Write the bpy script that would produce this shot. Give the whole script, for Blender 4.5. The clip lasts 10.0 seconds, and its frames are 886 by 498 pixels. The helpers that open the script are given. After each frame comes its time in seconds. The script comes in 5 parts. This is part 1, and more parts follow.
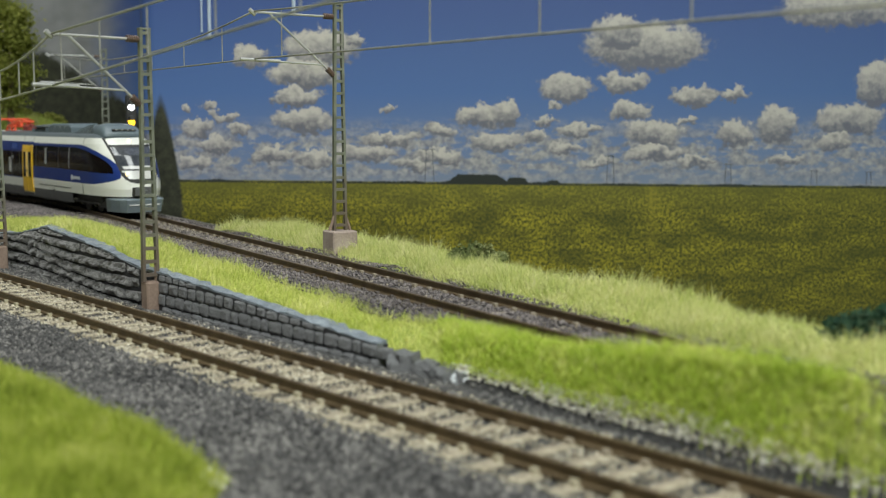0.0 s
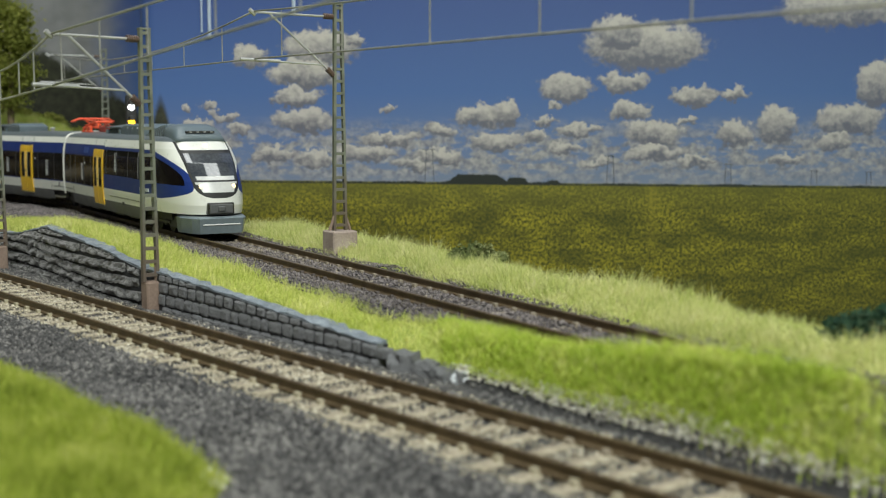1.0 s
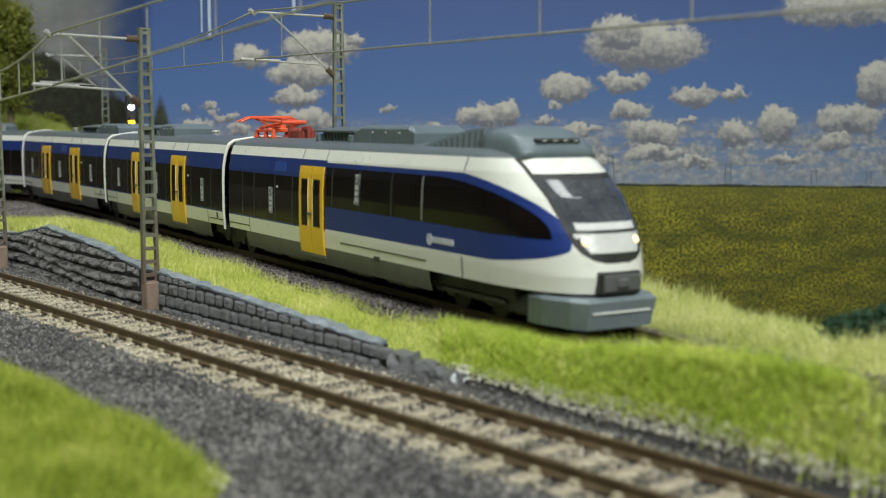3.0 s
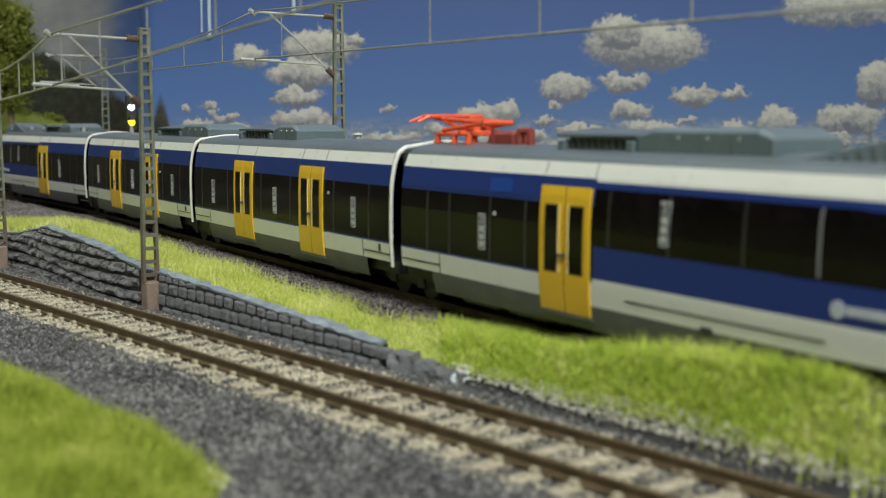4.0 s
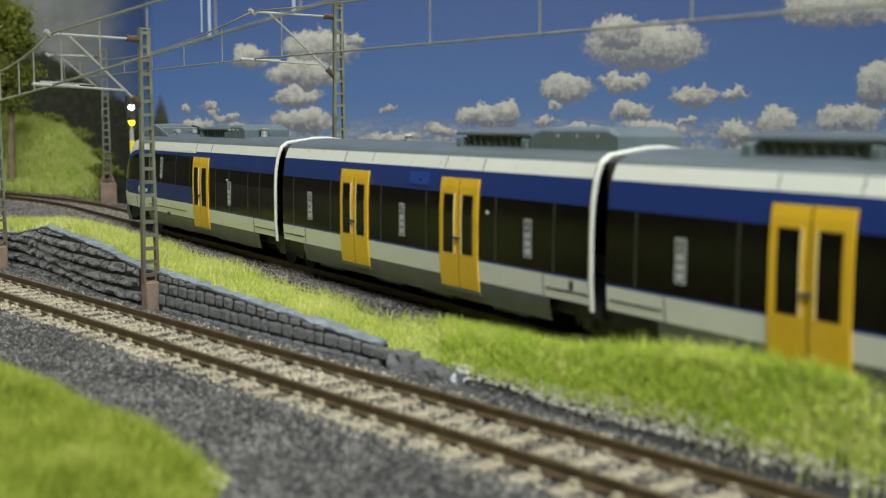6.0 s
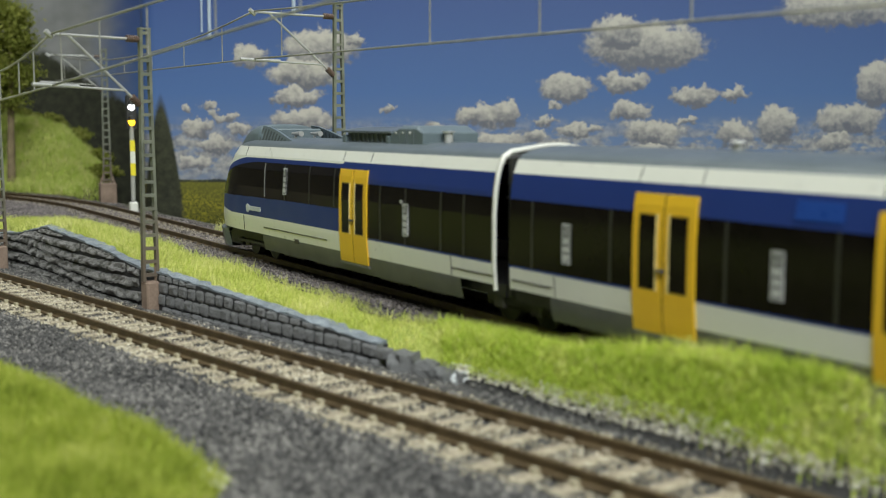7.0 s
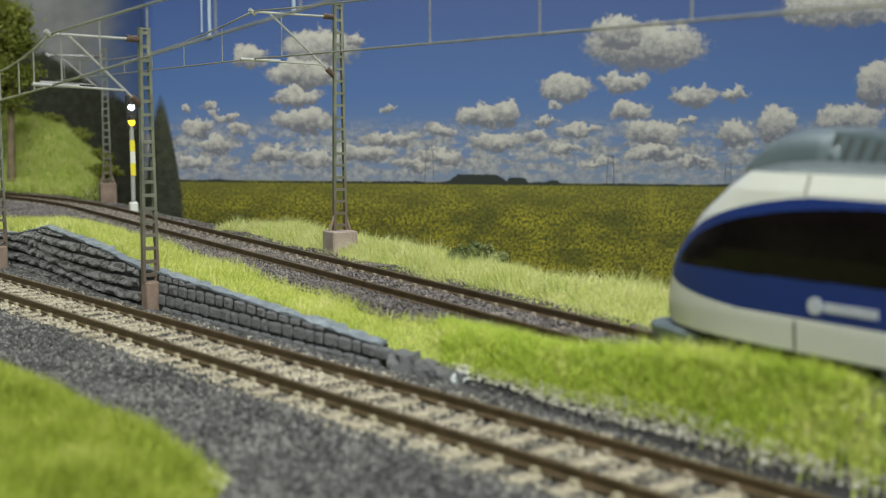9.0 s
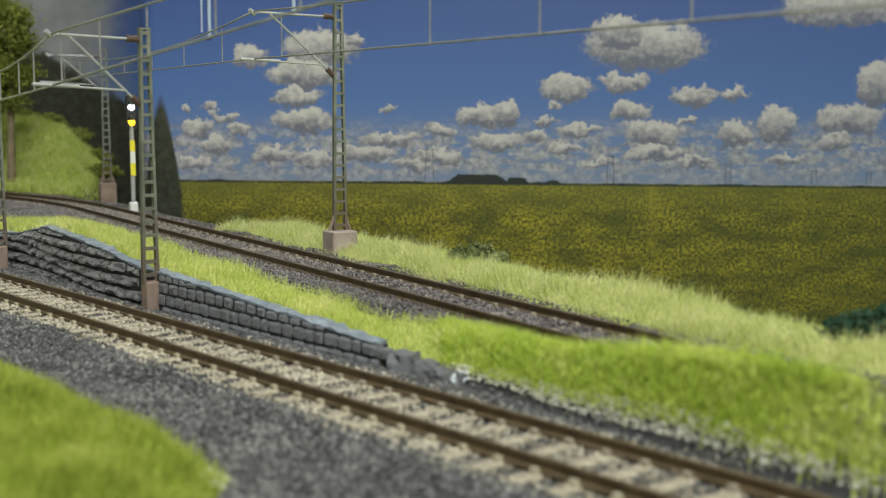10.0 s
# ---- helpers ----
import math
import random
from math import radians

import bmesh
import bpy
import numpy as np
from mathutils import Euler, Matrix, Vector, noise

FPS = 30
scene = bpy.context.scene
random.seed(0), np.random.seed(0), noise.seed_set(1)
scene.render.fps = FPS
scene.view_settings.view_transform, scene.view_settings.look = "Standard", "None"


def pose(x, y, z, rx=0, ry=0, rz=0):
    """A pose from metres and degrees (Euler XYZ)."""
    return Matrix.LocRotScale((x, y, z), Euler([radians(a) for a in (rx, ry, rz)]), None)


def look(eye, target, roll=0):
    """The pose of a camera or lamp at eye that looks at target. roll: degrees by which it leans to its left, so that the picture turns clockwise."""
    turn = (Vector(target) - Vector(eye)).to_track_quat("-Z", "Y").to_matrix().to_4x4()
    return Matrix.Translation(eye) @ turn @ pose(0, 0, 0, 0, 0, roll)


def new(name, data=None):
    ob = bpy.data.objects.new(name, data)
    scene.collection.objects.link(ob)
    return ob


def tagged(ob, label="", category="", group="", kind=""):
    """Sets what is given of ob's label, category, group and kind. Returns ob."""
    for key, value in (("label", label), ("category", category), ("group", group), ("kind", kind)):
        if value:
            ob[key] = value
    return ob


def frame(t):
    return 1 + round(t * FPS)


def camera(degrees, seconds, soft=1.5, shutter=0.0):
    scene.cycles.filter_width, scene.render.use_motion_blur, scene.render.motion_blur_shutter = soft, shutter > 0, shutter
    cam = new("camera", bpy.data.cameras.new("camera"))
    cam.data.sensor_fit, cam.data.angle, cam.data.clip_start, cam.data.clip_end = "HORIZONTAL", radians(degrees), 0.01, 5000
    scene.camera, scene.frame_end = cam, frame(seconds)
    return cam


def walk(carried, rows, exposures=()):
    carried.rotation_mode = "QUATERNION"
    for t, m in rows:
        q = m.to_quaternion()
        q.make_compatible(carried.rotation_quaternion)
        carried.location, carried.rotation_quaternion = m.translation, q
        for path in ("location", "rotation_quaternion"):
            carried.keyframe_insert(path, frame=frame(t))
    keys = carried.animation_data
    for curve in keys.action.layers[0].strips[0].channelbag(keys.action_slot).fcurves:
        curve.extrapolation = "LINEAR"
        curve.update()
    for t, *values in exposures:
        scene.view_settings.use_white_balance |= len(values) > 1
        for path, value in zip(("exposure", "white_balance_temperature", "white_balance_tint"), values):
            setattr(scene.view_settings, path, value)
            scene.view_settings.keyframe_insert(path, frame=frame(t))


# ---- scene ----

# A model railway in H0 (1:87), built at its true size: track gauge 16.5 mm.
cam = camera(40.94, 10.0, soft=1.1)
EYE = (0.0, 0.0, 0.057)
walk(cam, [(0.0, look(EYE, (0, 2.1, 0.057 - 0.226))), (10.0, look(EYE, (0, 2.1, 0.057 - 0.226)))], exposures=[(0.0, -0.13), (4.5, -0.14), (5.5, -0.09), (8.0, -0.04), (9.0, -0.03), (10.0, -0.08)])
cam.data.dof.use_dof, cam.data.dof.focus_distance, cam.data.dof.aperture_fstop = True, 0.44, 23.0

# ---- world and lamps ----
world = bpy.data.worlds.new("room_air")
scene.world = world
world.use_nodes = True
world.node_tree.nodes["Background"].inputs[0].default_value = (0.9, 0.95, 1.0, 1)
world.node_tree.nodes["Background"].inputs[1].default_value = 0.1


def unseen_lamp(x, y, z, sx, sy, power, colour, target):
    data = bpy.data.lights.new("unseen_lamp", "AREA")
    data.shape, data.size, data.size_y, data.energy, data.color = "RECTANGLE", sx, sy, power, colour
    ob = new("unseen_lamp", data)
    ob.matrix_world = look((x, y, z), target)
    return ob


# added low front lamp, out of view, that brightens bank, car sides and nose
unseen_lamp(0.25, -0.80, 1.05, 1.0, 0.3, 33.0, (0.95, 1.0, 0.95), (0.0, 0.4, 0))
# overhead room light above the layout, out of view
unseen_lamp(0.0, 0.36, 1.5, 1.6, 0.3, 15.5, (0.96, 1.0, 0.97), (0.0, 0.36, 0))
# added lamp to brighten the hillside and its trees; no known source there
unseen_lamp(-0.5, 0.90, 1.4, 0.8, 0.2, 4.5, (0.95, 1.0, 0.97), (-0.35, 0.9, 0))

# ---- materials ----


class Nodes:
    """A short way to write node trees."""

    def __init__(self, name):
        self.m = bpy.data.materials.new(name)
        self.m.use_nodes = True
        self.t = self.m.node_tree
        self.bsdf = self.t.nodes["Principled BSDF"]

    def add(self, kind, ins=None, **attrs):
        n = self.t.nodes.new(kind)
        for k, v in attrs.items():
            setattr(n, k, v)
        for k, v in (ins or {}).items():
            self.put(n.inputs[k], v)
        return n

    def put(self, socket, v):
        if isinstance(v, bpy.types.NodeSocket):
            self.t.links.new(v, socket)
        else:
            socket.default_value = v

    def math(self, op, a, b=0.0, c=0.0, clamp=False):
        n = self.add("ShaderNodeMath", {0: a, 1: b, 2: c}, operation=op, use_clamp=clamp)
        return n.outputs[0]

    def remap(self, v, a, b, c=0.0, d=1.0, smooth=False):
        n = self.add("ShaderNodeMapRange", {"Value": v, "From Min": a, "From Max": b, "To Min": c, "To Max": d})
        n.interpolation_type = "SMOOTHSTEP" if smooth else "LINEAR"
        return n.outputs[0]

    def mix(self, f, a, b, blend="MIX"):
        n = self.add("ShaderNodeMix", data_type="RGBA", blend_type=blend)
        self.put(n.inputs["Factor"], f)
        self.put(n.inputs["A"], a)
        self.put(n.inputs["B"], b)
        return n.outputs["Result"]

    def noise(self, vec, scale, detail=3.0, rough=0.55, key="Fac"):
        return self.add("ShaderNodeTexNoise", {"Vector": vec, "Scale": scale, "Detail": detail, "Roughness": rough}).outputs[key]

    def coords(self):
        return self.add("ShaderNodeTexCoord").outputs["Object"]

    def place(self):
        return self.add("ShaderNodeNewGeometry").outputs["Position"]

    def bump(self, h, dist, strength=0.6):
        n = self.add("ShaderNodeBump", {"Height": h, "Distance": dist, "Strength": strength})
        self.put(self.bsdf.inputs["Normal"], n.outputs[0])

    def done(self, colour=None, rough=0.6, metal=0.0, spec=None):
        if colour is not None:
            self.put(self.bsdf.inputs["Base Color"], colour)
        self.put(self.bsdf.inputs["Roughness"], rough)
        self.put(self.bsdf.inputs["Metallic"], metal)
        if spec is not None:
            self.put(self.bsdf.inputs["Specular IOR Level"], spec)
        return self.m


def rgb(r, g, b):
    return (r, g, b, 1)


def worn(name, a, b, scale, rough=0.6, metal=0.0, fine=0.0, bump=0.0, spec=None):
    """Two tones mixed by a coarse and a fine noise; scale: features per metre."""
    n = Nodes(name)
    p = n.coords()
    big = n.noise(p, scale, 4)
    small = n.noise(p, scale * 9, 3)
    f = n.remap(n.math("ADD", big, n.math("MULTIPLY", small, 0.6)), 0.55, 1.05)
    col = n.mix(f, rgb(*a), rgb(*b))
    if bump:
        n.bump(small, bump)
    return n.done(col, n.remap(small, 0.2, 0.8, rough * 0.85, min(1, rough * 1.15)), metal, spec)


def scattered(name, tones, rough=0.9, spec=0.3):
    """Tones drawn at random for each loose piece of a mesh, and shifted in patches."""
    n = Nodes(name)
    isl = n.add("ShaderNodeNewGeometry").outputs["Random Per Island"]
    ramp = n.add("ShaderNodeValToRGB", {"Fac": n.math("ADD", n.math("MULTIPLY", isl, 0.7), n.math("MULTIPLY", n.noise(n.place(), 45, 3), 0.6), -0.0)})
    el = ramp.color_ramp.elements
    while len(el) < len(tones):
        el.new(0.5)
    for i, c in enumerate(tones):
        el[i].position, el[i].color = 0.1 + 0.95 * i / (len(tones) - 1), rgb(*c)
    return n.done(ramp.outputs[0], rough, 0, spec)


M = {}
M["soil"] = worn("soil", (0.16, 0.13, 0.075), (0.33, 0.30, 0.2), 60, 0.95, bump=0.0006)
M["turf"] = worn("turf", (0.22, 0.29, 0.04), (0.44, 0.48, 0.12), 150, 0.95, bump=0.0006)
M["dark_soil"] = worn("dark_soil", (0.03, 0.03, 0.018), (0.08, 0.075, 0.045), 60, 0.95, bump=0.0006)
M["ballast_bed"] = worn("ballast_bed", (0.025, 0.025, 0.026), (0.06, 0.058, 0.057), 300, 0.95, bump=0.0006)
M["ballast"] = scattered("ballast", [(0.018, 0.018, 0.019), (0.045, 0.044, 0.044), (0.085, 0.082, 0.08), (0.2, 0.19, 0.18)])
M["ballast_sand"] = scattered("ballast_sand", [(0.06, 0.055, 0.05), (0.22, 0.19, 0.14), (0.42, 0.37, 0.27), (0.62, 0.57, 0.45)])
M["ballast_brown"] = scattered("ballast_brown", [(0.035, 0.03, 0.03), (0.08, 0.07, 0.07), (0.14, 0.123, 0.12), (0.25, 0.22, 0.21)])
M["far_grit"] = scattered("far_grit", [(0.08, 0.07, 0.055), (0.19, 0.165, 0.125), (0.3, 0.26, 0.2), (0.42, 0.37, 0.29)])
M["pale_sand"] = scattered("pale_sand", [(0.30, 0.27, 0.21), (0.5, 0.47, 0.39), (0.66, 0.63, 0.54), (0.82, 0.8, 0.73)])
M["rail"] = worn("rail", (0.075, 0.052, 0.026), (0.14, 0.098, 0.052), 200, 0.5, 0.35, spec=0.4)
M["sleeper_sand"] = worn("sleeper_sand", (0.30, 0.265, 0.18), (0.56, 0.51, 0.37), 300, 0.9, bump=0.0002)
M["sleeper_brown"] = worn("sleeper_brown", (0.06, 0.05, 0.045), (0.17, 0.14, 0.125), 300, 0.9, bump=0.0002)
M["clip"] = worn("clip", (0.17, 0.14, 0.10), (0.36, 0.31, 0.23), 500, 0.8)
M["stone"] = worn("stone", (0.06, 0.061, 0.066), (0.27, 0.272, 0.28), 700, 0.6, bump=0.0009)
M["rough_stone"] = worn("rough_stone", (0.03, 0.029, 0.03), (0.42, 0.41, 0.40), 480, 0.5, bump=0.0014)
M["cap"] = worn("cap", (0.08, 0.10, 0.12), (0.31, 0.35, 0.39), 260, 0.5, bump=0.0008)
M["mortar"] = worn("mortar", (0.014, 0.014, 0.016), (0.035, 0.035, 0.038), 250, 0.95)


def mast_paint():
    """Grey-green paint, worn to rust in a ragged band above the footing."""
    n = Nodes("mast")
    p = n.coords()
    big = n.noise(p, 160, 4)
    up = n.add("ShaderNodeSeparateXYZ", {0: p}).outputs[2]
    rust = n.remap(n.math("ADD", up, n.math("MULTIPLY", n.math("SUBTRACT", big, 0.5), 0.03)), 0.034, 0.016)
    col = n.mix(n.remap(big, 0.3, 0.7), rgb(0.10, 0.108, 0.085), rgb(0.19, 0.2, 0.16))
    col = n.mix(n.math("MULTIPLY", rust, 0.75), col, rgb(0.12, 0.082, 0.062))
    return n.done(col, 0.55)


M["mast"] = mast_paint()
M["mast_rust"] = worn("mast_rust", (0.16, 0.11, 0.085), (0.3, 0.22, 0.17), 150, 0.8)
M["concrete"] = worn("concrete", (0.26, 0.2, 0.17), (0.42, 0.35, 0.3), 150, 0.9, bump=0.0003)
M["silver"] = worn("silver", (0.36, 0.36, 0.36), (0.5, 0.5, 0.49), 200, 0.4, 0.3)
M["wire"] = worn("wire", (0.26, 0.255, 0.24), (0.42, 0.41, 0.39), 200, 0.45, 0.4)
M["insulator"] = worn("insulator", (0.08, 0.05, 0.04), (0.15, 0.1, 0.08), 300, 0.35)
M["white_paint"] = worn("white_paint", (0.67, 0.67, 0.625), (0.72, 0.72, 0.675), 40, 0.3, spec=0.5)
M["blue_paint"] = worn("blue_paint", (0.013, 0.033, 0.17), (0.014, 0.035, 0.18), 8, 0.45, spec=0.3)
M["grey_paint"] = worn("grey_paint", (0.075, 0.077, 0.08), (0.115, 0.117, 0.12), 120, 0.5)
M["roof_grey"] = worn("roof_grey", (0.085, 0.105, 0.115), (0.115, 0.135, 0.15), 60, 0.4)
M["yellow_paint"] = worn("yellow_paint", (0.72, 0.42, 0.02), (0.78, 0.48, 0.03), 60, 0.35)
M["black"] = worn("black", (0.012, 0.012, 0.013), (0.03, 0.03, 0.03), 200, 0.6)
M["glass"] = worn("glass", (0.004, 0.003, 0.003), (0.010, 0.0075, 0.0072), 45, 0.14, spec=0.10)
M["red_paint"] = worn("red_paint", (0.65, 0.07, 0.03), (0.8, 0.13, 0.05), 300, 0.4)


def glow(name, colour, strength):
    n = Nodes(name)
    n.put(n.bsdf.inputs["Emission Color"], rgb(*colour))
    n.put(n.bsdf.inputs["Emission Strength"], strength)
    return n.done(rgb(*colour), 0.4)


M["lamp_white"] = glow("lamp_white", (0.95, 0.97, 1.0), 5.0)
M["lamp_amber"] = glow("lamp_amber", (1.0, 0.55, 0.02), 4.0)
M["lamp_warm"] = glow("lamp_warm", (1.0, 0.78, 0.42), 1.6)
M["lamp_red"] = glow("lamp_red", (1.0, 0.03, 0.02), 2.0)

# ---- mesh helpers ----


def mesh_of(name, verts, faces, mats, index=None, smooth=False):
    me = bpy.data.meshes.new(name)
    me.from_pydata([tuple(v) for v in verts], [], [tuple(q) for q in faces])
    for m in mats:
        me.materials.append(M[m] if isinstance(m, str) else m)
    if index is not None:
        me.polygons.foreach_set("material_index", np.asarray(index, dtype=np.int32))
    if smooth:
        me.polygons.foreach_set("use_smooth", np.ones(len(me.polygons), dtype=bool))
    me.update()
    return me


def box(bm, lo, hi, bevel=0.0, turn=None):
    """A box between two corners, with its edges bevelled, added to bm."""
    c = [(a + b) / 2 for a, b in zip(lo, hi)]
    m = Matrix.Translation(c) @ (turn or Matrix()) @ Matrix.Diagonal((*[b - a for a, b in zip(lo, hi)], 1))
    r = bmesh.ops.create_cube(bm, size=1, matrix=m)
    if bevel:
        bmesh.ops.bevel(bm, geom=list({e for v in r["verts"] for e in v.link_edges}), offset=bevel, segments=1, affect="EDGES")


def rod(bm, a, b, r, r2=None, sides=8):
    """A round bar from a to b."""
    a, b = Vector(a), Vector(b)
    d = b - a
    m = Matrix.Translation((a + b) / 2) @ d.to_track_quat("Z", "Y").to_matrix().to_4x4()
    bmesh.ops.create_cone(bm, cap_ends=True, segments=sides, radius1=r, radius2=r if r2 is None else r2, depth=d.length, matrix=m)


def part(name, bm, material, parent, label="", at=None):
    me = bpy.data.meshes.new(name)
    if isinstance(bm, bmesh.types.BMesh):
        bm.to_mesh(me)
        bm.free()
        me.materials.append(M[material])
    else:
        me = bm
    ob = new(name, me)
    ob.parent = parent
    if at is not None:
        ob.matrix_basis = at
    return tagged(ob, label)


def boxes(name, material, parent, *rows, bevel=0.0, label=""):
    bm = bmesh.new()
    for lo, hi in rows:
        box(bm, lo, hi, bevel)
    return part(name, bm, material, parent, label)


# ---- the plan: two tracks ----
GAUGE = 0.0165
FAR_Z, NEAR_Z = 0.010, 0.0015
NEAR_P, NEAR_D = Vector((0.0, 0.2259)), Vector((1, -1.196)).normalized()
NEAR_N = Vector((-NEAR_D.y, NEAR_D.x))
FAR_D = Vector((1, -1.72)).normalized()
FAR_N = Vector((-FAR_D.y, FAR_D.x))
FAR_P = Vector((0.0302, 0.2903)) - FAR_N * 0.00825
S_LEFT, R_LEFT = -0.4324, 0.45
S_RIGHT, R_RIGHT = 0.1866, 0.285


def far_line(s):
    """Place and heading on the far track, s metres along it."""
    a = math.atan2(FAR_D.y, FAR_D.x)
    if s < S_LEFT:
        side, r, s0 = -1, R_LEFT, S_LEFT
    elif s > S_RIGHT:
        side, r, s0 = 1, R_RIGHT, S_RIGHT
    else:
        return FAR_P + FAR_D * s, a
    base = FAR_P + FAR_D * s0
    turn = (s - s0) / r * side
    n = Vector((-math.sin(a), math.cos(a))) * side
    c = base + n * r
    off = -n * r
    co, si = math.cos(turn), math.sin(turn)
    return c + Vector((off.x * co - off.y * si, off.x * si + off.y * co)), a + turn


def near_line(s):
    return NEAR_P + NEAR_D * s, math.atan2(NEAR_D.y, NEAR_D.x)


def far_offset(x, y):
    """Signed distance from the far track's middle (positive on its far side), for arrays."""
    dx, dy = x - FAR_P.x, y - FAR_P.y
    s = dx * FAR_D.x + dy * FAR_D.y
    m = dx * FAR_N.x + dy * FAR_N.y
    left = np.hypot(s - S_LEFT, m + R_LEFT) - R_LEFT
    right = R_RIGHT - np.hypot(s - S_RIGHT, m - R_RIGHT)
    return np.where(s < S_LEFT, left, np.where(s > S_RIGHT, right, m))


def far_along(x, y):
    return (x - FAR_P.x) * FAR_D.x + (y - FAR_P.y) * FAR_D.y


def near_offset(x, y):
    return (x - NEAR_P.x) * NEAR_N.x + (y - NEAR_P.y) * NEAR_N.y


def step(a, b, v):
    t = np.clip((v - a) / (b - a), 0, 1)
    return t * t * (3 - 2 * t)


def wall_line(x):
    """How far from the near track's middle the wall's foot stands, by x."""
    return 0.0210 + 0.0130 * step(-0.10, -0.20, x) + 0.0015 * step(-0.05, -0.01, x)


def foot_line(x):
    """How far from the near track's middle the grass bank's foot lies beyond the wall's end."""
    return np.interp(x, [-0.016, 0.004, 0.011, 0.025, 0.05, 0.09], [0.0262, 0.0285, 0.0268, 0.0220, 0.0168, 0.0160])


def grass_edge(x, y):
    """Where the ballast of the far track ends and the grass between the tracks begins."""
    return np.interp(y, [0.20, 0.276, 0.300, 0.34, 0.53, 0.575, 0.60, 0.62], [-0.0165, -0.0150, -0.0215, -0.0240, -0.0245, -0.030, -0.060, -0.5]) + 0.0016 * wave(x, y, 150, 9)


def wall_top(x):
    return np.interp(x, [-0.234, -0.18, -0.154, -0.117, -0.0975, -0.086, -0.041, -0.016, 0.0], [0.007, 0.0108, 0.0171, 0.0147, 0.0107, 0.0105, 0.0066, 0.0040, 0.001])


def wave(x, y, k, seed):
    """Smooth unevenness between -1 and 1, for arrays."""
    r = np.random.RandomState(seed)
    out = np.zeros(x.shape)
    for i in range(7):
        a, ph, kk = r.uniform(0, 6.28), r.uniform(0, 6.28), k * r.uniform(0.5, 2.0)
        out += np.sin((x * np.cos(a) + y * np.sin(a)) * kk + ph)
    return out / 4


def bank_share(x, y):
    """How far up the bank between the tracks a place lies, 0 at its foot and 1 at the far track's shoulder."""
    n, m = near_offset(x, y), far_offset(x, y)
    foot = np.where(x < -0.016, wall_line(x) + 0.003, foot_line(x))
    shoulder = -0.018 + 0.002 * step(-0.005, 0.01, x)
    return np.clip((n - foot) / np.maximum(n - foot - m + shoulder, 1e-4), 0, 1)


def sand_share(x, y):
    """The share of the bank beyond the wall's end that is bare ballast below the grass."""
    return np.interp(x, [-0.016, 0.0, 0.012, 0.03, 0.06, 0.1], [0.0, 0.14, 0.20, 0.21, 0.18, 0.16]) + 0.010 * wave(x, y, 120, 8)


def height(x, y):
    """The ground's height, for arrays."""
    n, m = near_offset(x, y), far_offset(x, y)
    foot = np.where(x < -0.016, wall_line(x) + 0.003, foot_line(x))
    low = NEAR_Z - 0.0046 + 0.0015 * step(0.03, 0.017, np.abs(n)) + 0.0003 * wave(x, y, 300, 1)
    # grass mound before the near track
    low = low + (0.007 + 0.0022 * wave(x, y, 130, 18)) * step(-0.046, -0.062, n + 0.004 * wave(x, y, 60, 2)) * step(-0.036, -0.052, x)
    bed = 0.0068 + 0.0002 * wave(x, y, 300, 3)
    top = np.where(x < -0.016, np.maximum(wall_top(x) - 0.0008, 0.004), 0.0)
    shoulder = -0.018 + 0.002 * step(-0.005, 0.01, x)
    rise = bank_share(x, y)
    hump = np.interp(x, [-0.01, 0.005, 0.0144, 0.025, 0.038, 0.049, 0.065, 0.10], [0.0065, 0.0068, 0.0078, 0.0100, 0.0128, 0.0150, 0.0172, 0.0185])
    bank_left = top + (bed + 0.0005 - top) * step(0.15, 1.0, rise)
    bank_right = -0.002 + (hump + 0.002) * step(-0.02, 0.62, rise) - (hump - bed) * step(0.72, 1.0, rise)
    blend = step(-0.022, -0.008, x)
    bank = bank_left * (1 - blend) + bank_right * blend + 0.0006 * wave(x, y, 120, 4)
    z = np.where((n > foot) & (m < shoulder), bank, np.where(n < foot, low, bed))
    # bank behind the far track, falling away to the backdrop, and a hill at the far end
    xr = x * 0.85 / np.maximum(y, 0.85)
    hilly = step(-0.222, -0.242, xr) * step(0.66, 0.73, y)
    rise_to = np.interp(xr, [-0.50, -0.372, -0.328, -0.288, -0.268, -0.249, -0.230], [0.062, 0.059, 0.055, 0.047, 0.037, 0.015, 0.0])
    back = bed + 0.0028 * step(0.017, 0.03, m) - 0.11 * step(0.042 - 0.018 * step(0.53, 0.56, y), 0.085 - 0.03 * step(0.53, 0.56, y), m) * (1 - hilly) + 0.0006 * wave(x, y, 90, 5)
    back = back + hilly * (rise_to + 0.004 * wave(x, y, 45, 6)) * step(0.024, 0.11, m)
    z = np.where(m > 0.017, back, z)
    return z


# ---- the room round the layout ----
M["room_paint"] = worn("room_paint", (0.16, 0.16, 0.155), (0.21, 0.21, 0.2), 2, 0.9)


def room_slab(name, lo, hi):
    bm = bmesh.new()
    box(bm, lo, hi)
    me = bpy.data.meshes.new(name)
    bm.to_mesh(me)
    bm.free()
    me.materials.append(M["room_paint"])
    tagged(new(name, me), kind="structure")


room_slab("wall_north", (-3, 2.5, -1), (3, 2.6, 1.9))
room_slab("wall_south", (-3, -2.6, -1), (3, -2.5, 1.9))
room_slab("wall_east", (3, -2.6, -1), (3.1, 2.6, 1.9))
room_slab("wall_west", (-3.1, -2.6, -1), (-3, 2.6, 1.9))
room_slab("ceiling", (-3.1, -2.6, 1.9), (3.1, 2.6, 2.0))
room_slab("floor", (-3.1, -2.6, -1.1), (3.1, 2.6, -1))

# ---- ground ----


